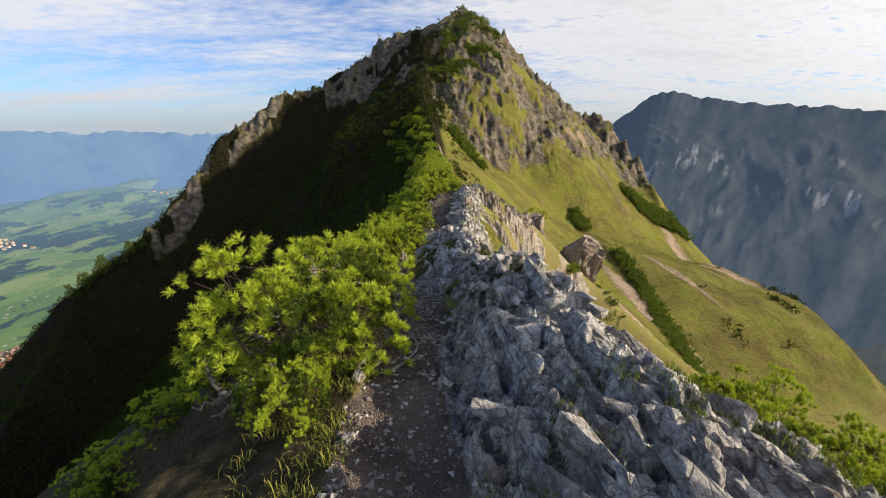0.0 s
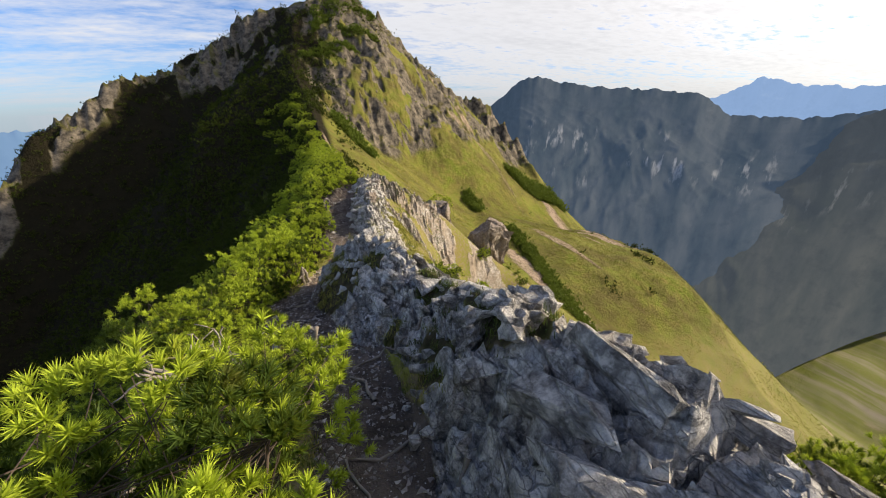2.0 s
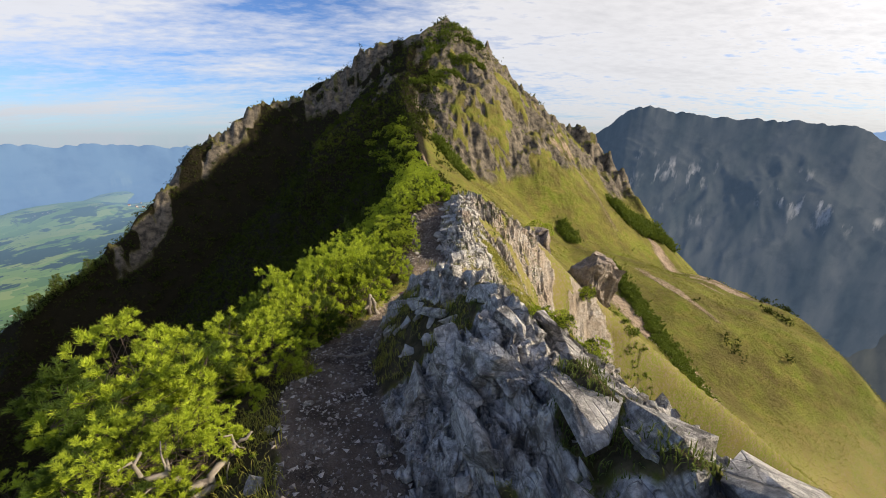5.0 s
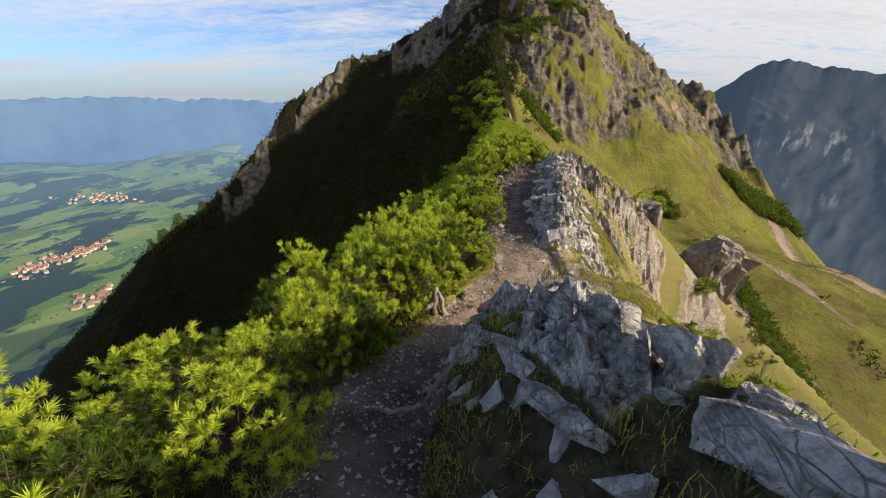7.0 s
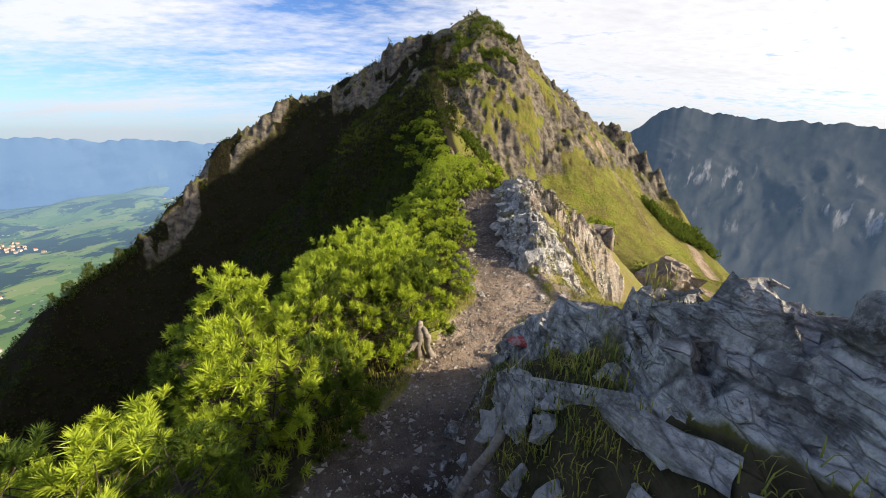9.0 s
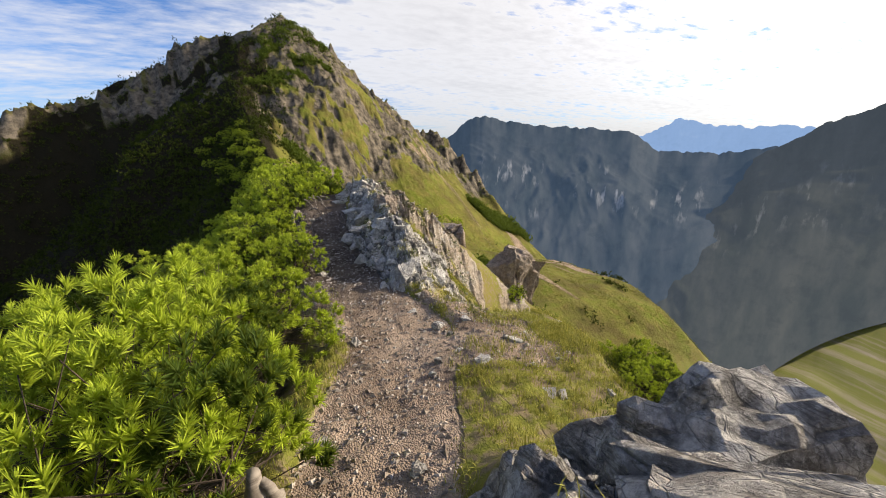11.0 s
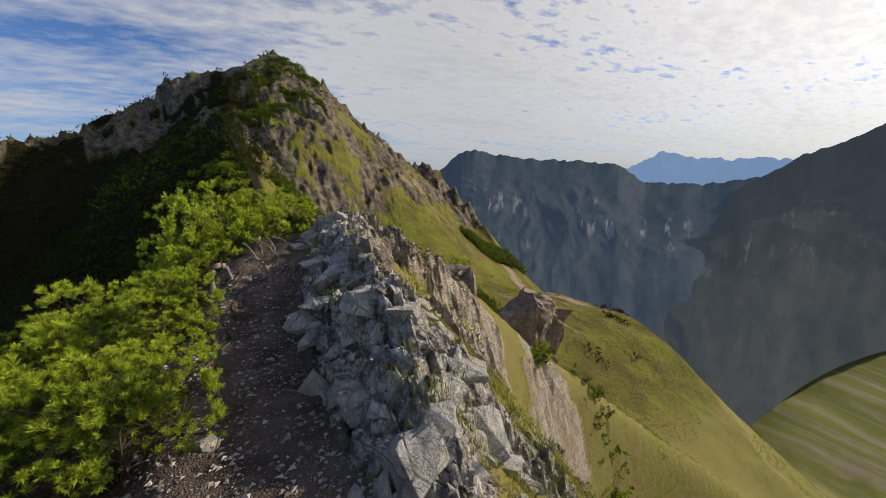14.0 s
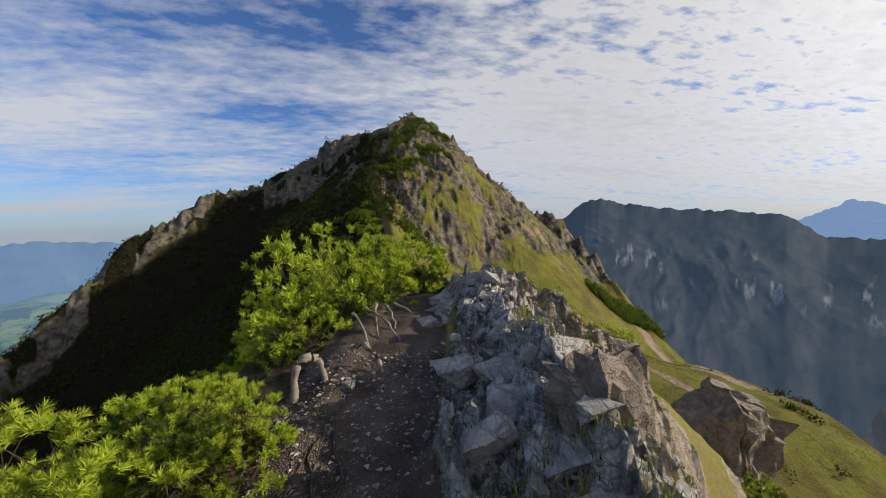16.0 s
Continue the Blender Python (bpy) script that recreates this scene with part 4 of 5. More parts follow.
def build_scrub():
    """The pine thicket over the far slopes, too dense to count."""
    rng = np.random.default_rng(5)
    n = 80000
    az, d = np.radians(rng.uniform(-62, 52, n)), np.exp(rng.uniform(math.log(16), math.log(190), n))
    x, y = np.sin(az) * d, 10 + np.cos(az) * d
    z, rock, gravel, grass, scrub = land(x.copy(), y.copy())
    patch = fbm(x / 11, y / 11, 3, 201)
    want = np.where(scrub > 0.5, 0.75 * (1 - rock), 0.0)
    crest = np.exp(-((x - np.interp(y, [24, 60, 100, 170], [0.5, 0.5, -3, 8])) / 5) ** 2) * step(y, 26, 34)
    want = np.maximum(want, crest * step(patch, -0.4, 0.1) * 0.8)
    want = np.maximum(want, step(patch, 0.1, 0.4) * step(z, 8, 18) * 0.55)
    want = np.maximum(want, 0.9 * step(fbm(x / 5, y / 5, 2, 207), 0.7, 0.85) * step(x, 55, 65) * step(-z, 30, 36) * step(-d, -135, -125))
    keep = rng.uniform(size=n) < want
    keep &= ~((x > X0) & (x < 14) & (y < 26))
    keep &= ~((np.abs(x - 0.9) < 2.2) & (y > 55) & (y < 100))
    x, y, z, d = x[keep], y[keep], z[keep], d[keep]
    size = np.clip(0.010 * d, 0.25, 0.95) * rng.uniform(0.7, 1.3, len(x))
    tufts("pine_scrub", "dense dark green mountain pine thicket over the slopes", np.column_stack([x, y, z]), size, rng, SHADED_SCRUB)


def tufts(name, label, spots, size, rng, mat, count=4, per=7):
    """Dense low pines: a few brushes of needles at each spot."""
    pick = np.repeat(np.arange(len(spots)), count)
    off = rng.normal(size=(len(pick), 3)) * np.array([0.45, 0.45, 0.22]) * size[pick, None]
    roots = spots[pick] + off + np.array([0, 0, 0.25]) * size[pick, None]
    ways = rng.normal(size=roots.shape) * 0.5 + np.array([0, 0, 1.0])
    ways /= np.linalg.norm(ways, axis=1, keepdims=True)
    verts, tips = needle_shapes(np.zeros_like(roots), ways, rng, per, 0.5, 0.45, 0.085)
    k = np.repeat(pick, per * 3)
    verts = verts * size[k, None] + np.repeat(roots, per * 3, 0)
    mesh = marked(quick_mesh(name, verts, np.arange(len(verts)).reshape(-1, 3), False), tips)
    mesh.materials.append(mat)
    return tagged(new(name, mesh), label, "scrub", kind="stuff")


def build_thickets():
    """Stands of pine on the sunny flank: along a line, so wide."""
    rng = np.random.default_rng(15)
    stands = [(((66, 135), (78, 134), (88, 131)), 5.5, 900), (((46, 92), (45, 75), (43.5, 62), (40, 48)), 3.0, 900), (((41, 112), (42, 106)), 2.5, 160), (((4.5, 106), (6.8, 104), (11, 94)), 2.6, 300),
              (((12, 24.5), (15, 22), (18, 19)), 1.1, 110), (((2, 150), (6, 158), (16, 166), (24, 168)), 4.5, 700), (((-3, 137), (4, 140), (14, 143)), 3.2, 450), (((10, 150), (22, 150)), 2.4, 250)]
    for line, wide, count in stands:
        t = rng.uniform(0, len(line) - 1, count)
        at = np.arange(len(line))
        x = np.interp(t, at, [p[0] for p in line])
        y = np.interp(t, at, [p[1] for p in line])
        r = wide * np.sin(np.pi * np.clip(t / (len(line) - 1), 0.08, 0.92)) ** 0.6 * (1 + 0.4 * vnoise(x / 5, y / 5, 209))
        ang, q = rng.uniform(0, 2 * np.pi, count), np.sqrt(rng.uniform(size=count))
        x, y = x + r * q * np.cos(ang), y + r * q * np.sin(ang)
        z = land(x.copy(), y.copy())[0]
        size = np.clip(0.011 * np.hypot(x, y), 0.3, 1.5) * np.where(z > 10, 0.55, 1.0) * rng.uniform(0.7, 1.3, count)
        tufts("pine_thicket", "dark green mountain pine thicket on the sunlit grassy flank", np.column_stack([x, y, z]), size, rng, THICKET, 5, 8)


build_thickets()


def build_tussocks():
    """Rough grass over the sunlit flank."""
    rng = np.random.default_rng(17)
    n = 60000
    az, d = np.radians(rng.uniform(8, 75, n)), np.exp(rng.uniform(math.log(22), math.log(170), n))
    x, y = np.sin(az) * d, 10 + np.cos(az) * d
    z, rock, gravel, grass, scrub = land(x.copy(), y.copy())
    keep = (rng.uniform(size=n) < grass * (1 - scrub) * step(fbm(x / 4, y / 4, 3, 211), -0.5, 0.5)) & ~((x < 13) & (y < 28))
    x, y, z, d = x[keep], y[keep], z[keep], d[keep]
    size = np.clip(0.0035 * d, 0.12, 0.5) * rng.uniform(0.6, 1.3, len(x))
    ob = tufts("slope_grass", "rough yellow-green grass tussocks over the sunlit slope", np.column_stack([x, y, z]), size, rng, TUSSOCK, 2, 5)
    ob["category"] = "grass"


build_tussocks()
build_scrub()


# ---- grass ----
def blades(name, label, spots, rng, per, height, width, mat):
    n = len(spots) * per
    pick = np.repeat(np.arange(len(spots)), per)
    base = spots[pick] + rng.normal(size=(n, 3)) * np.array([0.035, 0.035, 0])
    ang, lean = rng.uniform(0, 2 * np.pi, n), rng.uniform(0.1, 0.9, n)
    h = height * rng.uniform(0.5, 1.2, n) * np.repeat(rng.uniform(0.6, 1.3, len(spots)), per)
    out = np.stack([np.cos(ang), np.sin(ang), np.zeros(n)], 1)
    wide = np.stack([-np.sin(ang), np.cos(ang), np.zeros(n)], 1) * width
    mid = base + out * (lean * h * 0.35)[:, None] + np.array([0, 0, 1.0]) * (h * 0.6)[:, None]
    tip = base + out * (lean * h * 1.0)[:, None] + np.array([0, 0, 1.0]) * (h * (1 - 0.35 * lean))[:, None]
    verts = np.stack([base - wide, base + wide, mid + wide * 0.7, mid - wide * 0.7, tip], 1).reshape(-1, 3)
    q = np.arange(n)[:, None] * 5
    faces = np.vstack([q + [0, 1, 2], q + [0, 2, 3], q + [3, 2, 4]])
    mesh = marked(quick_mesh(name, verts, faces, False), np.tile([0, 0, 0.5, 0.5, 1.0], n))
    mesh.materials.append(mat)
    return tagged(new(name, mesh), label, "grass", kind="stuff")


def spots_in(rng, n, x0, x1, y0, y1, want):
    x, y = rng.uniform(x0, x1, n), rng.uniform(y0, y1, n)
    z, rock, gravel, grass, scrub = land(x.copy(), y.copy())
    keep = rng.uniform(size=n) < want(x, y, rock, gravel, grass, scrub)
    return np.column_stack([x, y, z])[keep]


def grow_grass():
    rng = np.random.default_rng(9)
    clump = lambda x, y, s: step(fbm(x * 1.4, y * 1.4, 3, s), -0.1, 0.5)
    right = spots_in(rng, 34000, 0.6, 6.0, 10, 20, lambda x, y, r, g, gr, s: np.clip(gr * (1 - g) * (0.12 + 0.88 * clump(x, y, 301) * step(fbm(x * 4, y * 4, 2, 306), -0.5, 0.2)) + 0.18 * clump(x, y, 305) * step(x - np.interp(y, TRAIL_Y, TRAIL_X), 0.55, 0.9), 0, 1))
    left = spots_in(rng, 26000, -2.2, 0.8, 1, 20, lambda x, y, r, g, gr, s: gr * (1 - g) * (0.25 + 0.75 * clump(x, y, 302)) * 0.7 * step(x - np.interp(y, TRAIL_Y, TRAIL_X), -1.1, -0.7))
    blades("trail_grass", "yellow-green mountain grass tufts along the trail", np.vstack([right, left]), rng, 10, 0.085, 0.0028, GRASS)
    ledge = spots_in(rng, 26000, -0.3, 6.5, 0.4, 25, lambda x, y, r, g, gr, s: np.clip(r + gr, 0, 1) * step(fbm(x * 1.3, y * 1.3, 3, 303) + 0.35 * step(x - np.interp(y, CREST_Y, CREST_X), 0.2, 1.0) * step(y, 13, 15), 0.15, 0.5))
    blades("ledge_grass", "small green herbs and grass growing in rock joints", ledge, rng, 16, 0.05, 0.0034, HERB)


grow_grass()


def spruce_proto(seed):
    """A small spruce: a straight trunk and drooping tiers of needles."""
    rng = np.random.default_rng(seed)
    empty = new("spruce")
    roots, ways = [], []
    for n in range(150):
        h = rng.uniform(0.12, 1.0)
        ang, r = rng.uniform(0, 2 * np.pi), 0.24 * (1.05 - h) * math.sqrt(rng.uniform(0.1, 1))
        roots.append((math.cos(ang) * r, math.sin(ang) * r, h))
        way = Vector((math.cos(ang), math.sin(ang), 0.25 - 0.3 * (1 - h)))
        ways.append(tuple(way.normalized()))
    part("trunk", tubes_mesh("trunk", [[((0, 0, -0.08), 0.022), ((0, 0, 0.5), 0.014), ((0, 0, 1.02), 0.004)]], 6), BARK, empty, "straight brown spruce trunk")
    part("crown", needle_mesh("crown", np.array(roots), np.array(ways), rng, per=14, length=0.07, shoot=0.1, width=0.011), SPRUCE, empty)
    return empty


SPRUCE = make_leaf("spruce_needles", (0.12, 0.16, 0.03), (0.035, 0.06, 0.015))
SPRUCES = [spruce_proto(s) for s in (21, 22)]
TREES = [(-9.72, 55.3, 2.4), (-9.0, 64, 2.0), (-13.5, 73, 2.2), (-17, 50, 1.8), (9.5, 26.6, 0.8)]
tall = random.Random(4)
for n in range(14):
    bearing, d = radians(-40.5 - 0.62 * n + tall.uniform(-0.2, 0.2)), 139 - 0.3 * n
    TREES.append((-0.42 + d * math.sin(bearing), 7.75 + d * math.cos(bearing), tall.uniform(2.5, 5.5)))
for i, (x, y, h) in enumerate(TREES):
    ob = copy_thing(SPRUCES[i % 2], Matrix.Translation((x, y, ground_z(x, y))) @ Euler((0, 0, i)).to_matrix().to_4x4() @ Matrix.Diagonal((h, h, h, 1)))
    tagged(ob, "small dark green spruce standing alone on the steep slope", "tree", "spruces on the slope")
for proto in SPRUCES:
    drop_proto(proto)


# ---- rocks ----
def rock_mesh(seed, dims, rough=0.05, cuts=2, points=16):
    """A broken block: a hull round random points, its faces split and chipped."""
    rng = random.Random(seed)
    bm = bmesh.new()
    for _ in range(points):
        p = Vector((rng.uniform(-1, 1), rng.uniform(-1, 1), rng.uniform(-1, 1)))
        big = max(abs(c) for c in p)
        p = p / big * rng.uniform(0.82, 1.0)
        bm.verts.new(Vector((p.x * dims[0], p.y * dims[1], p.z * dims[2])) * 0.5)
    bmesh.ops.convex_hull(bm, input=bm.verts)
    for v in [v for v in bm.verts if not v.link_faces]:
        bm.verts.remove(v)
    if cuts:
        bmesh.ops.subdivide_edges(bm, edges=bm.edges[:], cuts=cuts, use_grid_fill=True)
        bmesh.ops.triangulate(bm, faces=bm.faces[:])
        small = min(dims)
        for v in bm.verts:
            q = v.co * (2.2 / max(dims)) + Vector((seed * 3.1, 0, 0))
            v.co += v.normal * small * rough * (noise.noise(q * 3) * 1.6 + noise.noise(q * 8) + 1.5 * noise.cell(q * 2.6))
    mesh = bpy.data.meshes.new("rock")
    bm.to_mesh(mesh)
    bm.free()
    mesh.materials.append(ROCK)
    return mesh


def rock(name, label, x, y, dims, turn=(0, 0, 0), seed=1, sink=0.35, z=None, group="", rough=0.05, cuts=2, points=16):
    base = ground_z(x, y) if z is None else z
    ob = new(name, rock_mesh(seed, dims, rough, cuts, points))
    ob.matrix_world = pose(x, y, base + dims[2] * (0.5 - sink), *turn)
    return tagged(ob, label, "rock", group)


def make_paint():
    mat, k = material("worn_red_paint")
    where = k.n("NewGeometry").outputs["Position"]
    worn = k.noise(where, 30.0, 5.0, 0.7)
    finish(k, k.mix(k.span(worn, 0.45, 0.6), (0.42, 0.06, 0.04), (0.40, 0.33, 0.30)), 0.8, worn, 0.004, 0.5)
    return mat


PAINT = make_paint()



def cliff_mesh(seed, dims, foot, lean):
    """A standing block of cliff, split by upright joints; its foot is narrower than its head."""
    mesh = rock_mesh(seed, dims, 0.02, 11, 18)
    for v in mesh.vertices:
        t = v.co.z / dims[2] + 0.5
        q = Vector((v.co.x * 1.3 + seed, v.co.y * 1.3, v.co.z * 0.3))
        side = Vector((v.co.x, v.co.y, 0)).normalized()
        v.co += side * (0.26 * noise.cell(q) + 0.2 * noise.noise(q * 2.3) + 0.14 * noise.cell(v.co * 2.6) + 0.12 * noise.noise(v.co * 4.0))
        v.co.z += 0.22 * noise.noise(Vector((v.co.x * 1.4, v.co.y * 1.4, seed))) * t
        grow = foot + (1 - foot) * min(1.0, t * 1.25)
        v.co.x, v.co.y = v.co.x * grow + lean * (t - 0.5), v.co.y * grow
    mesh.materials[0] = TAN_ROCK
    return mesh


def cliff_rock(name, label, x, y, top, dims, turn, seed, foot=1.0, lean=0.0):
    ob = new(name, cliff_mesh(seed, dims, foot, lean))
    ob.matrix_world = pose(x, y, top - dims[2] / 2, 0, 0, turn)
    return tagged(ob, label, "rock")


# the leaning pillar below the crest, and the cliff that it broke from
cliff_rock("rock_pillar", "leaning tan limestone pillar standing out from the cliff", 11.0, 26.7, -4.5, (2.7, 2.7, 6.2), 12, 5, 0.62, 0.8)
cliff_rock("rock_buttress", "broad grey limestone buttress below the crest", 8.0, 26.5, -2.4, (2.3, 2.6, 7.0), 30, 8, 1.1)
cliff_rock("rock_buttress", "narrow tan limestone rib of the cliff", 6.3, 25.5, -2.4, (1.3, 1.6, 4.4), 50, 12, 1.1)

# slabs on the knoll beside the trail, bedded along the ridge
slab = rock("flat_rock", "long pale limestone slab with a worn red trail mark", 0.28, 9.05, (0.3, 1.6, 0.17), (-26, 22, 20), 21, z=0.36, sink=0.0, cuts=3, rough=0.06, points=10)
paint = new("red_mark", rock_mesh(23, (0.16, 0.2, 0.05), 0.05, 1, 12))
paint.data.materials.clear()
paint.data.materials.append(PAINT)
paint.parent = slab
paint.location = (0.02, -0.66, 0.075)
blaze = tagged(new("trail_blaze", rock_mesh(24, (0.14, 0.14, 0.03), 0.05, 1, 12)), "worn red painted trail mark on limestone", "trail mark")
blaze.data.materials.clear()
blaze.data.materials.append(PAINT)
blaze.location = (0.06, 9.98, ground_z(0.06, 9.98) + 0.02)
rock("rock_block", "grey fractured limestone outcrop ending the knoll", 1.12, 10.6, (1.15, 0.6, 0.85), (0, -8, -22), 61, z=-0.78, sink=0.0, group="blocks of the crest", rough=0.06, cuts=6, points=18)
BLOCKS = [(1.22, 4.35, 0.42, 0.5, 0.38), (1.5, 4.25, 0.4, 0.5, 0.36), (1.05, 4.1, 0.3, 0.36, 0.34), (1.35, 3.75, 0.45, 0.55, 0.3), (1.6, 3.5, 0.45, 0.6, 0.3), (1.15, 4.7, 0.3, 0.4, 0.3),
          (1.2, 5.2, 0.3, 0.4, 0.25)]
for i, (x, y, a, b, c) in enumerate(BLOCKS):
    rock("rock_block", "grey fractured limestone block on the crest", x, y, (a, b, c), (10 * math.sin(i), 18, 15 + 9 * math.cos(2.3 * i)), 40 + i, sink=0.55, group="blocks of the crest", rough=0.11, cuts=6, points=12)
# white boulders of the second crest
pick = random.Random(3)
BOULDERS = [rock_mesh(80 + i, (1.0, 1.0 + 0.12 * (i % 4), 0.62 + 0.05 * (i % 3)), 0.05, 1, 11) for i in range(12)]
for mesh in BOULDERS:
    mesh.materials[0] = WHITE_ROCK


def slope_turn(x, y, reach=0.35):
    """The turn that lays a thing flat on the slope at x, y."""
    zx = ground_z(x + reach, y) - ground_z(x - reach, y)
    zy = ground_z(x, y + reach) - ground_z(x, y - reach)
    up = Vector((-zx / (2 * reach), -zy / (2 * reach), 1)).normalized()
    return Vector((0, 0, 1)).rotation_difference(up).to_matrix().to_4x4()


def lay(name, label, mesh, x, y, scale, turn, sink, group, flat=1.0):
    ob = new(name, mesh)
    tilt = Matrix.Identity(4).lerp(slope_turn(x, y), flat)
    ob.matrix_world = Matrix.Translation((x, y, ground_z(x, y) - sink)) @ tilt @ Euler([radians(a) for a in turn]).to_matrix().to_4x4() @ Matrix.Diagonal((*scale, 1))
    return tagged(ob, label, "rock", group)


for i in range(190):
    y = pick.uniform(14.8, 22.0)
    x = float(np.interp(y, CREST_Y, CREST_X)) + pick.choice((pick.uniform(-0.8, 0.35), pick.uniform(-0.6, 0.9)))
    s = pick.choice((0.12, 0.15, 0.19, 0.24, 0.3, 0.4))
    lay("boulder", "white broken limestone boulder on the crest", BOULDERS[i % 12], x, y, (s, s, s * pick.uniform(0.8, 1.2)), (pick.uniform(-25, 25), pick.uniform(-25, 25), pick.uniform(0, 360)), s * 0.05, "boulders of the second crest", 0.6)
brown = rock("boulder", "large brownish limestone boulder on the crest", 1.82, 18.0, (0.44, 0.44, 0.46), (5, 12, 30), 140, sink=0.4, rough=0.05, cuts=4, points=16)
brown.data.materials[0] = TAN_ROCK
# bedded slabs of the first crest
SLABS = [rock_mesh(300 + i, (0.34 + 0.05 * (i % 3), 1.0, 0.2 + 0.03 * (i % 4)), 0.05, 1, 10) for i in range(10)]
for i in range(190):
    y = pick.uniform(0.8, 10.4) if i % 3 else pick.uniform(6.3, 10.4)
    cx = float(np.interp(y, CREST_Y, CREST_X))
    tx = float(np.interp(y, TRAIL_Y, TRAIL_X)) + 0.55
    x = pick.uniform(min(tx, cx - 0.1), cx + 0.5)
    if 7.2 < y < 10 and (x - 0.55) * 0.94 + (y - 8.44) * 0.33 < 0.5:
        continue
    s = pick.choice((0.26, 0.34, 0.42, 0.52, 0.68))
    lay("flat_rock", "grey weathered limestone slab bedded along the ridge", SLABS[i % 10], x, y, (s * pick.uniform(0.8, 1.3), s, s * pick.uniform(1.0, 1.7)), (pick.uniform(-9, 9), pick.uniform(-16, 12), 18 + pick.uniform(-16, 16)), -0.015, "slabs of the first crest", 0.85)


BEDS = [rock_mesh(340 + i, (0.38, 1.0, 0.3), 0.055, 4, 20) for i in range(10)]


def slab_row(off, start, stop, width, thick, lift, dip):
    """A bed of the knoll: broken lengths of slab end to end along the strike."""
    s = start
    while s < stop:
        length = pick.uniform(0.22, 0.62)
        m = s + length / 2
        x, y = 0.55 + 0.94 * off - 0.33 * m + pick.uniform(-0.02, 0.02), 8.44 + 0.33 * off + 0.94 * m
        h = thick * pick.uniform(0.8, 1.25)
        ob = new("flat_rock", BEDS[pick.randrange(10)])
        ob.matrix_world = Matrix.Translation((x, y, ground_z(x, y) + lift)) @ Euler((radians(-20 + pick.uniform(-4, 4)), radians(dip + pick.uniform(-7, 7)), radians(19 + pick.uniform(-5, 5)))).to_matrix().to_4x4() @ Matrix.Diagonal((width * pick.uniform(0.85, 1.2) / 0.38, length * 1.06, h / 0.3, 1))
        tagged(ob, "long grey limestone slab of the layered knoll", "rock", "slabs of the first crest")
        s += length + pick.uniform(0.0, 0.05)


slab_row(-0.16, -0.5, 0.35, 0.16, 0.10, 0.02, 20)
slab_row(0.15, -1.1, 1.3, 0.17, 0.2, 0.0, 18)
slab_row(0.27, -0.9, 1.35, 0.17, 0.17, -0.03, 18)
for i in range(26):
    s, off = pick.uniform(-1.0, 1.3), pick.uniform(-0.6, -0.1)
    x, y, d = 0.55 + 0.94 * off - 0.33 * s, 8.44 + 0.33 * off + 0.94 * s, pick.uniform(0.07, 0.2)
    lay("stone", "pale angular limestone piece lying in dark turf", BOULDERS[i % 12], x, y, (d, d * 1.2, d), (pick.uniform(-30, 30), pick.uniform(-30, 30), pick.uniform(0, 360)), 0.0, "stones of the trail", 0.7)


def build_rubble():
    """Small broken pieces of limestone over the rocky ground."""
    rng = np.random.default_rng(31)
    spots = spots_in(rng, 24000, -0.3, 6.5, 1.0, 24.5, lambda x, y, r, g, gr, s: np.where(y > 14, 0.9, 0.75) * r * step(fbm(x * 1.2, y * 1.2, 2, 401), -0.5, 0.3))
    chips = [rock_mesh(500 + i, (1, 0.9, 0.6), 0, 0, 9) for i in range(6)]
    verts, faces, start = [], [], 0
    for n, mesh in enumerate(chips):
        co = np.array([v.co for v in mesh.vertices])
        tri = np.array([p.vertices[:3] for p in mesh.polygons])
        mine = spots[n::6]
        m = len(mine)
        size = (0.03 + 0.11 * rng.uniform(size=m) ** 3)[:, None, None]
        ang = rng.uniform(0, 2 * np.pi, m)
        c, s = np.cos(ang)[:, None], np.sin(ang)[:, None]
        p = co[None] * rng.uniform(0.7, 1.3, (m, 1, 3))
        p = np.stack([p[..., 0] * c - p[..., 1] * s, p[..., 0] * s + p[..., 1] * c, p[..., 2]], -1) * size + mine[:, None]
        verts.append(p.reshape(-1, 3))
        faces.append((start + np.arange(m)[:, None, None] * len(co) + tri[None]).reshape(-1, 3))
        start += m * len(co)
        bpy.data.meshes.remove(mesh)
    mesh = quick_mesh("rubble", np.vstack(verts), np.vstack(faces), False)
    mesh.materials.append(ROCK)
    tagged(new("rubble", mesh), "small broken pale limestone rubble on the ridge", "rubble", kind="stuff")


build_rubble()
# stones beside and on the trail
for i in range(60):
    y = pick.uniform(1.5, 20)
    side = pick.choice((-1, 1, 1))
    x = float(np.interp(y, TRAIL_Y, TRAIL_X)) + side * pick.uniform(0.25, 0.62)
    s = pick.uniform(0.05, 0.15)
    rock("stone", "angular pale limestone stone lying beside the trail", x, y, (s, s * pick.uniform(0.7, 1.3), s * 0.7), (pick.uniform(-20, 20), pick.uniform(-20, 20), pick.uniform(0, 180)), 200 + i, sink=0.25, group="stones of the trail", rough=0.05, cuts=1)


for i in range(34):
    y, x, d = pick.uniform(11.0, 15.0), pick.uniform(1.0, 3.2), pick.uniform(0.04, 0.14)
    lay("stone", "pale limestone stone lying in short mountain grass", BOULDERS[i % 12], x, y, (d, d * 1.3, d * 0.8), (0, 0, pick.uniform(0, 360)), 0.0, "stones of the trail")


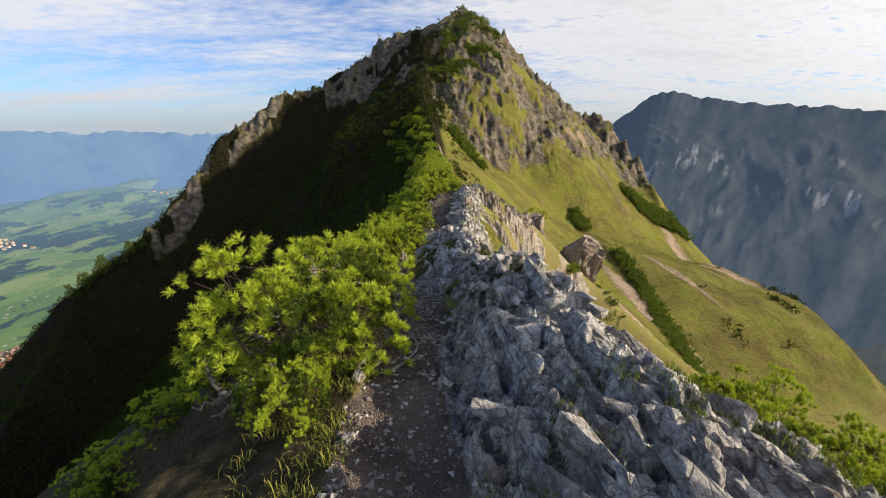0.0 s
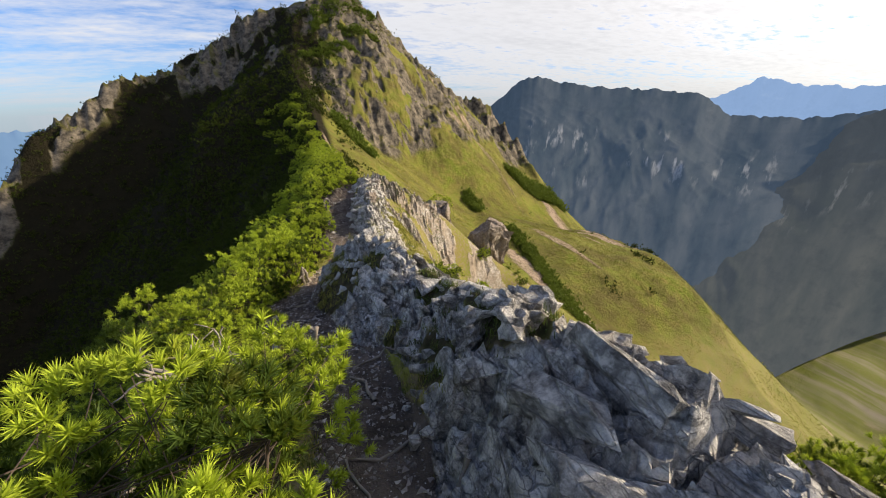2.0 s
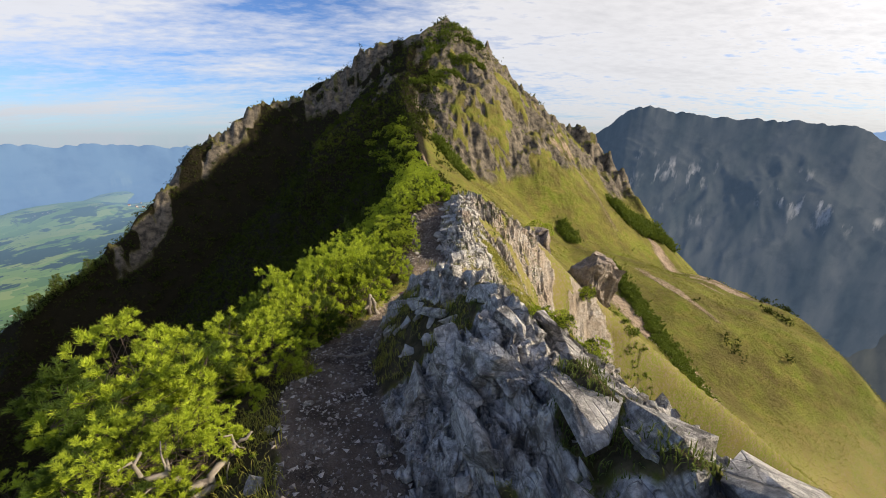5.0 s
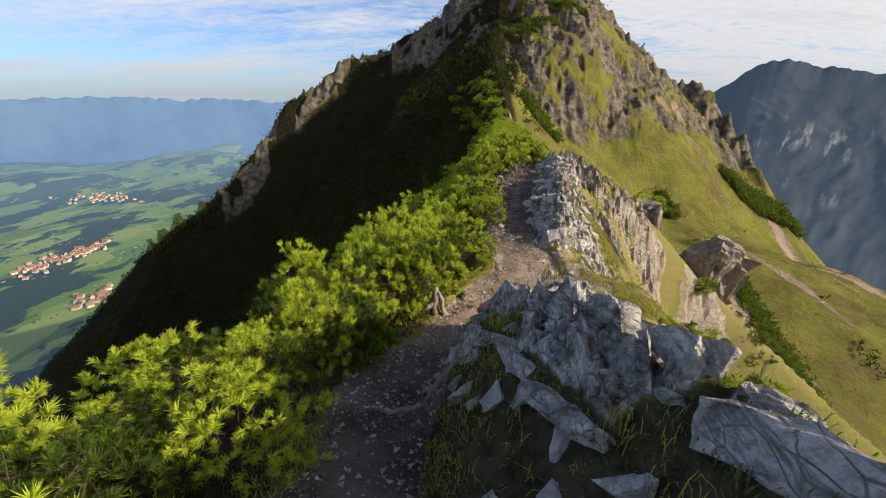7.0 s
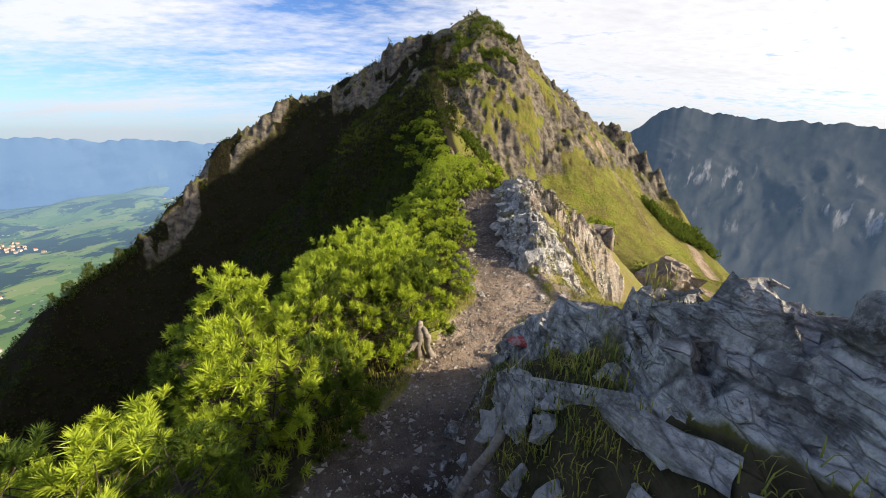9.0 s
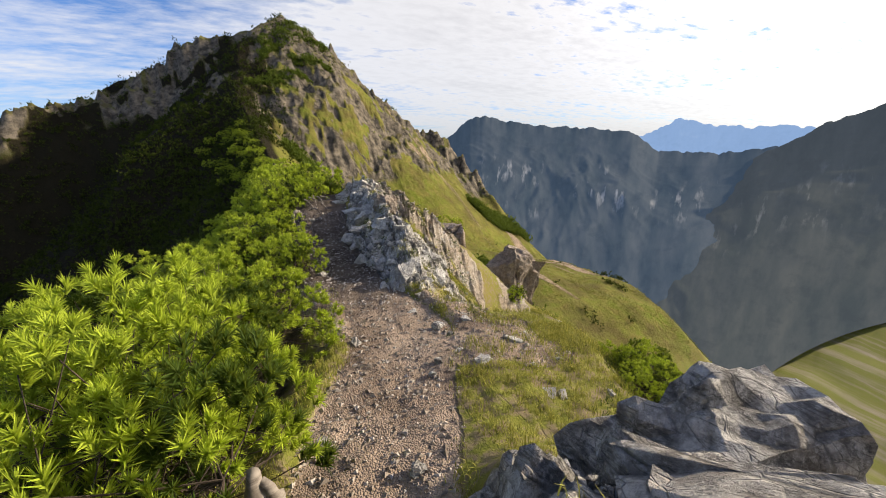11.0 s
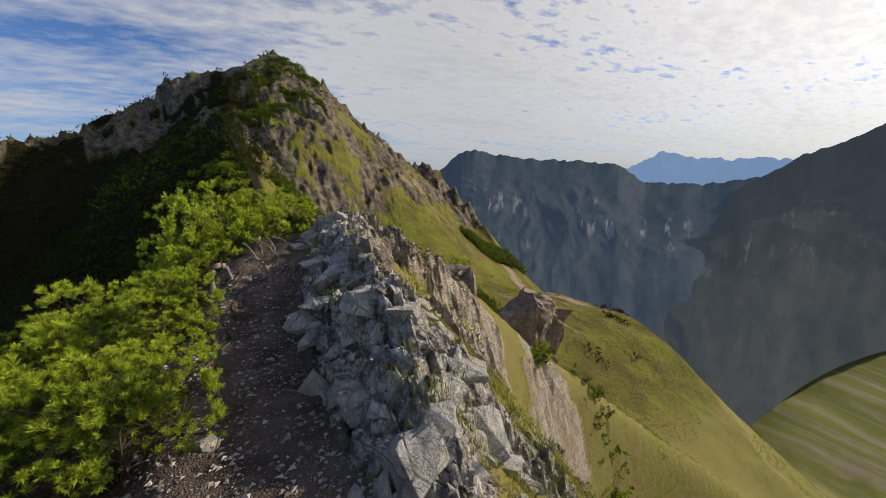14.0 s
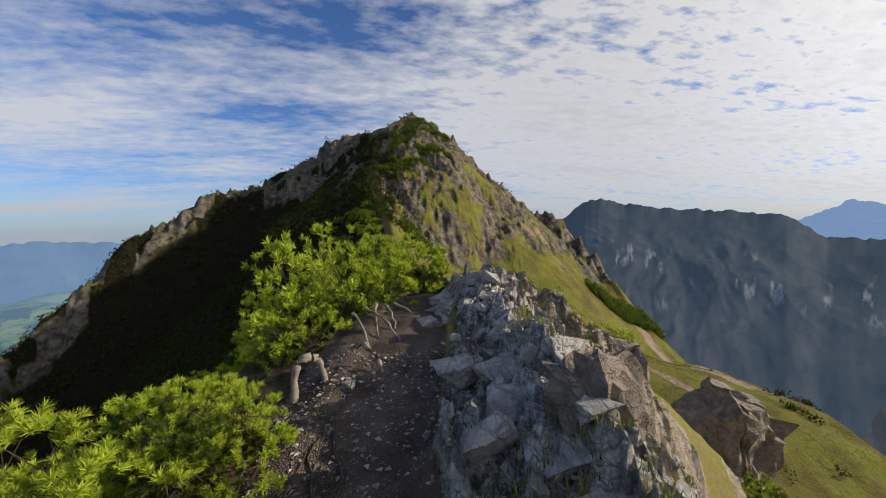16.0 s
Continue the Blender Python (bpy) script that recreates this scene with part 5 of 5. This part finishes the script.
def build_gravel():
    """Loose chips over the trail and the broken flanks."""
    rng = np.random.default_rng(12)
    spots = spots_in(rng, 90000, -1.6, 3.2, 0.5, 20, lambda x, y, r, g, gr, s: np.where(g > 0.3, 0.9, 0.25 * r * step(y, 14, 16)))
    n = len(spots)
    shape = np.array([(1, 0, 0), (-0.5, 0.8, 0.1), (-0.6, -0.8, -0.1), (0.1, 0.1, 0.5), (0, 0, -0.5)])
    tris = np.array([(0, 1, 3), (1, 2, 3), (2, 0, 3), (1, 0, 4), (2, 1, 4), (0, 2, 4)])
    size = 0.006 + 0.030 * rng.uniform(size=n) ** 4
    jig = shape[None] * rng.uniform(0.6, 1.3, (n, 5, 3))
    ang = rng.uniform(0, 2 * np.pi, n)
    c, s = np.cos(ang)[:, None], np.sin(ang)[:, None]
    x, y = jig[..., 0] * c - jig[..., 1] * s, jig[..., 0] * s + jig[..., 1] * c
    verts = np.stack([x, y, jig[..., 2]], -1) * size[:, None, None] + spots[:, None, :] + np.array([0, 0, 0.004])
    faces = (np.arange(n)[:, None, None] * 5 + tris[None]).reshape(-1, 3)
    mesh = quick_mesh("gravel", verts.reshape(-1, 3), faces, False)
    mat, k = material("gravel_chips")
    vary = k.n("NewGeometry").outputs["Random Per Island"]
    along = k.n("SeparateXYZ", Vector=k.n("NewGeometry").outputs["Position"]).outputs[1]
    # chips are paler along the middle of the trail, darker before and after
    mid_trail = k.math("MULTIPLY", k.span(along, 10.0, 11.4), k.span(along, 16.0, 14.4))
    dark_chips = k.ramp(vary, (0.0, (0.09, 0.075, 0.065)), (0.6, (0.24, 0.21, 0.19)), (1.0, (0.48, 0.45, 0.42)))
    finish(k, k.mix(mid_trail, dark_chips, k.ramp(vary, (0.0, (0.16, 0.13, 0.105)), (0.5, (0.30, 0.25, 0.20)), (1.0, (0.46, 0.42, 0.37)))), 0.9)
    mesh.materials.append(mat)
    tagged(new("gravel", mesh), "loose beige limestone chips on the trodden trail", "gravel", kind="stuff")


build_gravel()


# ---- dead wood and roots ----
def wood_thing(name, label, category, lines, mat=DEADWOOD, piece="branch", sides=7):
    """A thing of several limbs; each limb is a part."""
    at = Vector(lines[0][0][0])
    empty = new(name)
    empty.location = at
    for line in lines:
        ob = part(piece, tubes_mesh(piece, [[(Vector(p) - at, r) for p, r in line]], sides), mat, empty)
    return tagged(empty, label, category)


def on_ground(x, y, up=0.0):
    return Vector((x, y, ground_z(x, y) + up))


def snag(x, y, seed, size, count, label):
    """A dead pine: bleached limbs that writhe up from one foot."""
    rng = np.random.default_rng(seed)
    foot = on_ground(x, y, 0.05)
    lines = []
    for n in range(count):
        ang = rng.uniform(0, 2 * np.pi)
        reach = size * rng.uniform(0.6, 1.1)
        end = foot + Vector((math.cos(ang) * reach, math.sin(ang) * reach, size * rng.uniform(0.15, 0.7)))
        mid = foot + Vector((math.cos(ang + 0.5) * reach * 0.6, math.sin(ang + 0.5) * reach * 0.6, size * rng.uniform(0.0, 0.35)))
        main = bend(foot, mid, end, 0.028, 0.009, 9, 0.018, rng)
        lines.append(main)
        for _ in range(3):
            p = main[int(rng.integers(3, 8))][0]
            q = p + Vector(tuple(rng.normal(size=3))) * size * 0.22 + Vector((0, 0, size * 0.1))
            lines.append(bend(p, (p + q) / 2 + Vector((0, 0, 0.03)), q, 0.009, 0.003, 5, 0.01, rng))
    return wood_thing("dead_pine", label, "dead wood", lines)


rng1 = np.random.default_rng(8)
stem = bend((-0.42, 4.86, 0.8), (-0.5, 4.8, 1.45), (-1.0, 4.8, 1.42), 0.036, 0.024, 11, 0.012, rng1)
stem += bend(stem[-1][0], (-1.2, 4.85, 1.42), (-1.35, 4.9, 1.6), 0.022, 0.01, 6, 0.012, rng1)[1:]
fork = bend((-0.62, 4.8, 1.36), (-0.9, 4.95, 1.5), (-1.15, 5.05, 1.38), 0.022, 0.01, 9, 0.014, rng1)
limbs = [stem, fork, bend((-0.85, 4.8, 1.41), (-1.1, 4.7, 1.45), (-1.2, 4.6, 1.62), 0.02, 0.008, 8, 0.014, rng1)]
for n in range(26):
    src = (stem, fork, limbs[2])[n % 3]
    p = src[int(rng1.integers(2, len(src) - 1))][0]
    q = p + Vector((rng1.uniform(-0.32, 0.1), rng1.uniform(-0.2, 0.25), rng1.uniform(-0.12, 0.28)))
    limbs.append(bend(p, (p + q) / 2 + Vector(tuple(rng1.normal(size=3))) * 0.07, q, 0.012, 0.0035, 7, 0.01, rng1))
wood_thing("dead_pine", "bleached grey dead pine trunk with tangled bare branches", "dead wood", limbs)
snag(-1.35, 3.85, 3, 0.5, 5, "bleached grey dead pine branches among green bushes")
snag(-1.3, 2.6, 5, 0.5, 4, "bleached grey dead pine twigs in a green bush")
snag(-1.0, 6.4, 6, 0.5, 4, "bare pale pine twigs beside the shaded trail")
rng0 = np.random.default_rng(2)
foot = Vector((-0.14, 5.63, 0.92))
wood_thing("tree_stump", "short broken pale stump beside the trail", "stump", [bend(foot - Vector((0, 0, 0.15)), foot + Vector((0.0, 0.0, 0.12)), foot + Vector((0.04, 0.0, 0.24)), 0.03, 0.024, 6, 0.005, rng0),
           bend(foot + Vector((0.03, 0, 0.2)), foot + Vector((-0.03, 0, 0.24)), foot + Vector((-0.06, 0.02, 0.27)), 0.022, 0.014, 4)])
foot = Vector((-0.68, 11.5, ground_z(-0.68, 11.5)))
wood_thing("tree_stump", "grey twisted old root stump at the trail's edge", "stump", [bend(foot - Vector((0, 0, 0.1)), foot + Vector((-0.05, -0.1, 0.3)), foot + Vector((0.0, -0.05, 0.42)), 0.075, 0.035, 8, 0.014, rng0),
           bend(foot - Vector((-0.12, 0, 0.08)), foot + Vector((0.1, -0.1, 0.25)), foot + Vector((0.02, -0.05, 0.4)), 0.05, 0.022, 8, 0.014, rng0),
           bend(foot + Vector((0, -0.05, 0.25)), foot + Vector((-0.15, -0.2, 0.2)), foot + Vector((-0.2, -0.25, -0.1)), 0.05, 0.025, 7, 0.01, rng0)])
foot = Vector((0.05, 19.54, -0.42))
wood_thing("tree_root", "bleached root arching out of the slope", "root", [bend(foot + Vector((-0.14, -0.1, -0.34)), foot + Vector((-0.14, -0.06, 0.08)), foot + Vector((0.0, 0, 0)), 0.034, 0.036, 9, 0.006, rng0),
           bend(foot + Vector((0.0, 0, 0)), foot + Vector((0.1, 0.05, -0.02)), foot + Vector((0.1, 0, -0.34)), 0.036, 0.02, 9, 0.006, rng0),
           bend(foot + Vector((0.3, 0.4, -0.05)), foot + Vector((0.5, 0.2, 0.1)), foot + Vector((0.6, 0.1, -0.2)), 0.035, 0.02, 7, 0.006, rng0)])


def creeping_root(points, r, label, mat=DEADWOOD):
    pts = [on_ground(x, y, 0.012) for x, y in points]
    line = []
    for a, b in zip(pts[:-1], pts[1:]):
        for n in range(4):
            p = a.lerp(b, n / 4)
            line.append((on_ground(p.x + 0.012 * math.sin(17 * p.y), p.y, 0.012), r))
    line = [(p, rr * (1 - 0.6 * i / len(line))) for i, (p, rr) in enumerate(line)]
    ob = new("tree_root", tubes_mesh("tree_root", [line], 6))
    ob.data.materials.append(mat)
    return tagged(ob, label, "root", "roots across the trail")


ROOT = "grey bare pine root creeping across the trail"
creeping_root([(0.95, 5.3), (0.6, 5.45), (0.25, 5.35), (-0.1, 5.5)], 0.018, ROOT)
creeping_root([(0.75, 3.4), (0.45, 3.1), (0.2, 3.2), (-0.1, 3.0)], 0.02, ROOT)
creeping_root([(0.6, 3.9), (0.3, 3.7), (0.05, 3.8)], 0.015, ROOT)
creeping_root([(0.35, 4.5), (0.3, 4.9), (0.15, 5.2)], 0.02, ROOT)
creeping_root([(0.1, 2.5), (0.3, 2.9), (0.2, 3.4), (0.05, 3.9)], 0.014, ROOT)
creeping_root([(-0.05, 9.4), (-0.2, 9.25), (-0.4, 9.2), (-0.65, 9.05), (-0.85, 9.1)], 0.035, "bleached forked root leaning on the knoll")
for i in range(4):
    x0 = 0.0 + 0.1 * i
    creeping_root([(x0, 17.2 + 0.3 * i), (x0 + 0.12, 17.6 + 0.3 * i), (x0 - 0.02, 18.1 + 0.3 * i), (x0 + 0.1, 18.6 + 0.25 * i)], 0.012, ROOT, BARK)
# bare roots below the pines at the next rise
for i in range(5):
    a = Vector((0.3 + 0.12 * i, 20.6 + 0.12 * i, ground_z(0.3 + 0.12 * i, 20.6 + 0.12 * i) + 0.16))
    b = a + Vector((0.25 * math.sin(i * 2.0) + 0.2, -0.5, -0.3))
    wood_thing("tree_root", "bare grey root hanging from the trail bank", "root", [bend(a, (a + b) / 2 + Vector((0.05, -0.1, 0.12)), b, 0.018, 0.008, 8, 0.014, rng0)])


# ---- the villages far below ----
def build_village(cx, cy, spread_x, spread_y, count, seed):
    rng = random.Random(seed)
    verts, faces, tints = [], [], []
    for _ in range(count):
        x, y = cx + rng.gauss(0, spread_x), cy + rng.gauss(0, spread_y)
        a, w, l, h = rng.uniform(0, 3.1), rng.uniform(3, 4.5), rng.uniform(4, 6.5), rng.uniform(4, 6)
        c, s = math.cos(a), math.sin(a)
        n = len(verts)
        for u, v, z in ((-w, -l, 0), (w, -l, 0), (w, l, 0), (-w, l, 0), (-w, -l, h), (w, -l, h), (w, l, h), (-w, l, h), (0, -l * 1.1, h + 4), (0, l * 1.1, h + 4)):
            verts.append((x + u * c - v * s, y + u * s + v * c, -430 + z))
        faces += [[n + i for i in f] for f in ((0, 1, 5), (0, 5, 4), (1, 2, 6), (1, 6, 5), (2, 3, 7), (2, 7, 6), (3, 0, 4), (3, 4, 7), (4, 5, 8), (6, 7, 9))]
        tints += [0] * 10
        faces += [[n + i for i in f] for f in ((5, 6, 9), (5, 9, 8), (7, 4, 8), (7, 8, 9))]
        tints += [1] * 4
    mesh = quick_mesh("village", np.array(verts), np.array(faces), False)
    mesh.materials.append(PLASTER)
    mesh.materials.append(TILES)
    mesh.polygons.foreach_set("material_index", np.array(tints, np.int32))
    tagged(new("village", mesh), "far village of white houses with reddish roofs", "village", kind="stuff")


def plain_material(name, a, b):
    mat, k = material(name)
    vary = k.n("NewGeometry").outputs["Random Per Island"]
    finish(k, k.mix(vary, a, b), 0.9)
    return mat


PLASTER, TILES = plain_material("plaster", (0.50, 0.48, 0.44), (0.36, 0.32, 0.28)), plain_material("roof_tiles", (0.30, 0.13, 0.09), (0.20, 0.15, 0.13))
build_village(-1170, 790, 22, 60, 90, 1)
build_village(-855, 625, 25, 22, 60, 2)
build_village(-1900, 2300, 110, 120, 120, 3)
build_village(-1700, 1350, 90, 40, 50, 4)
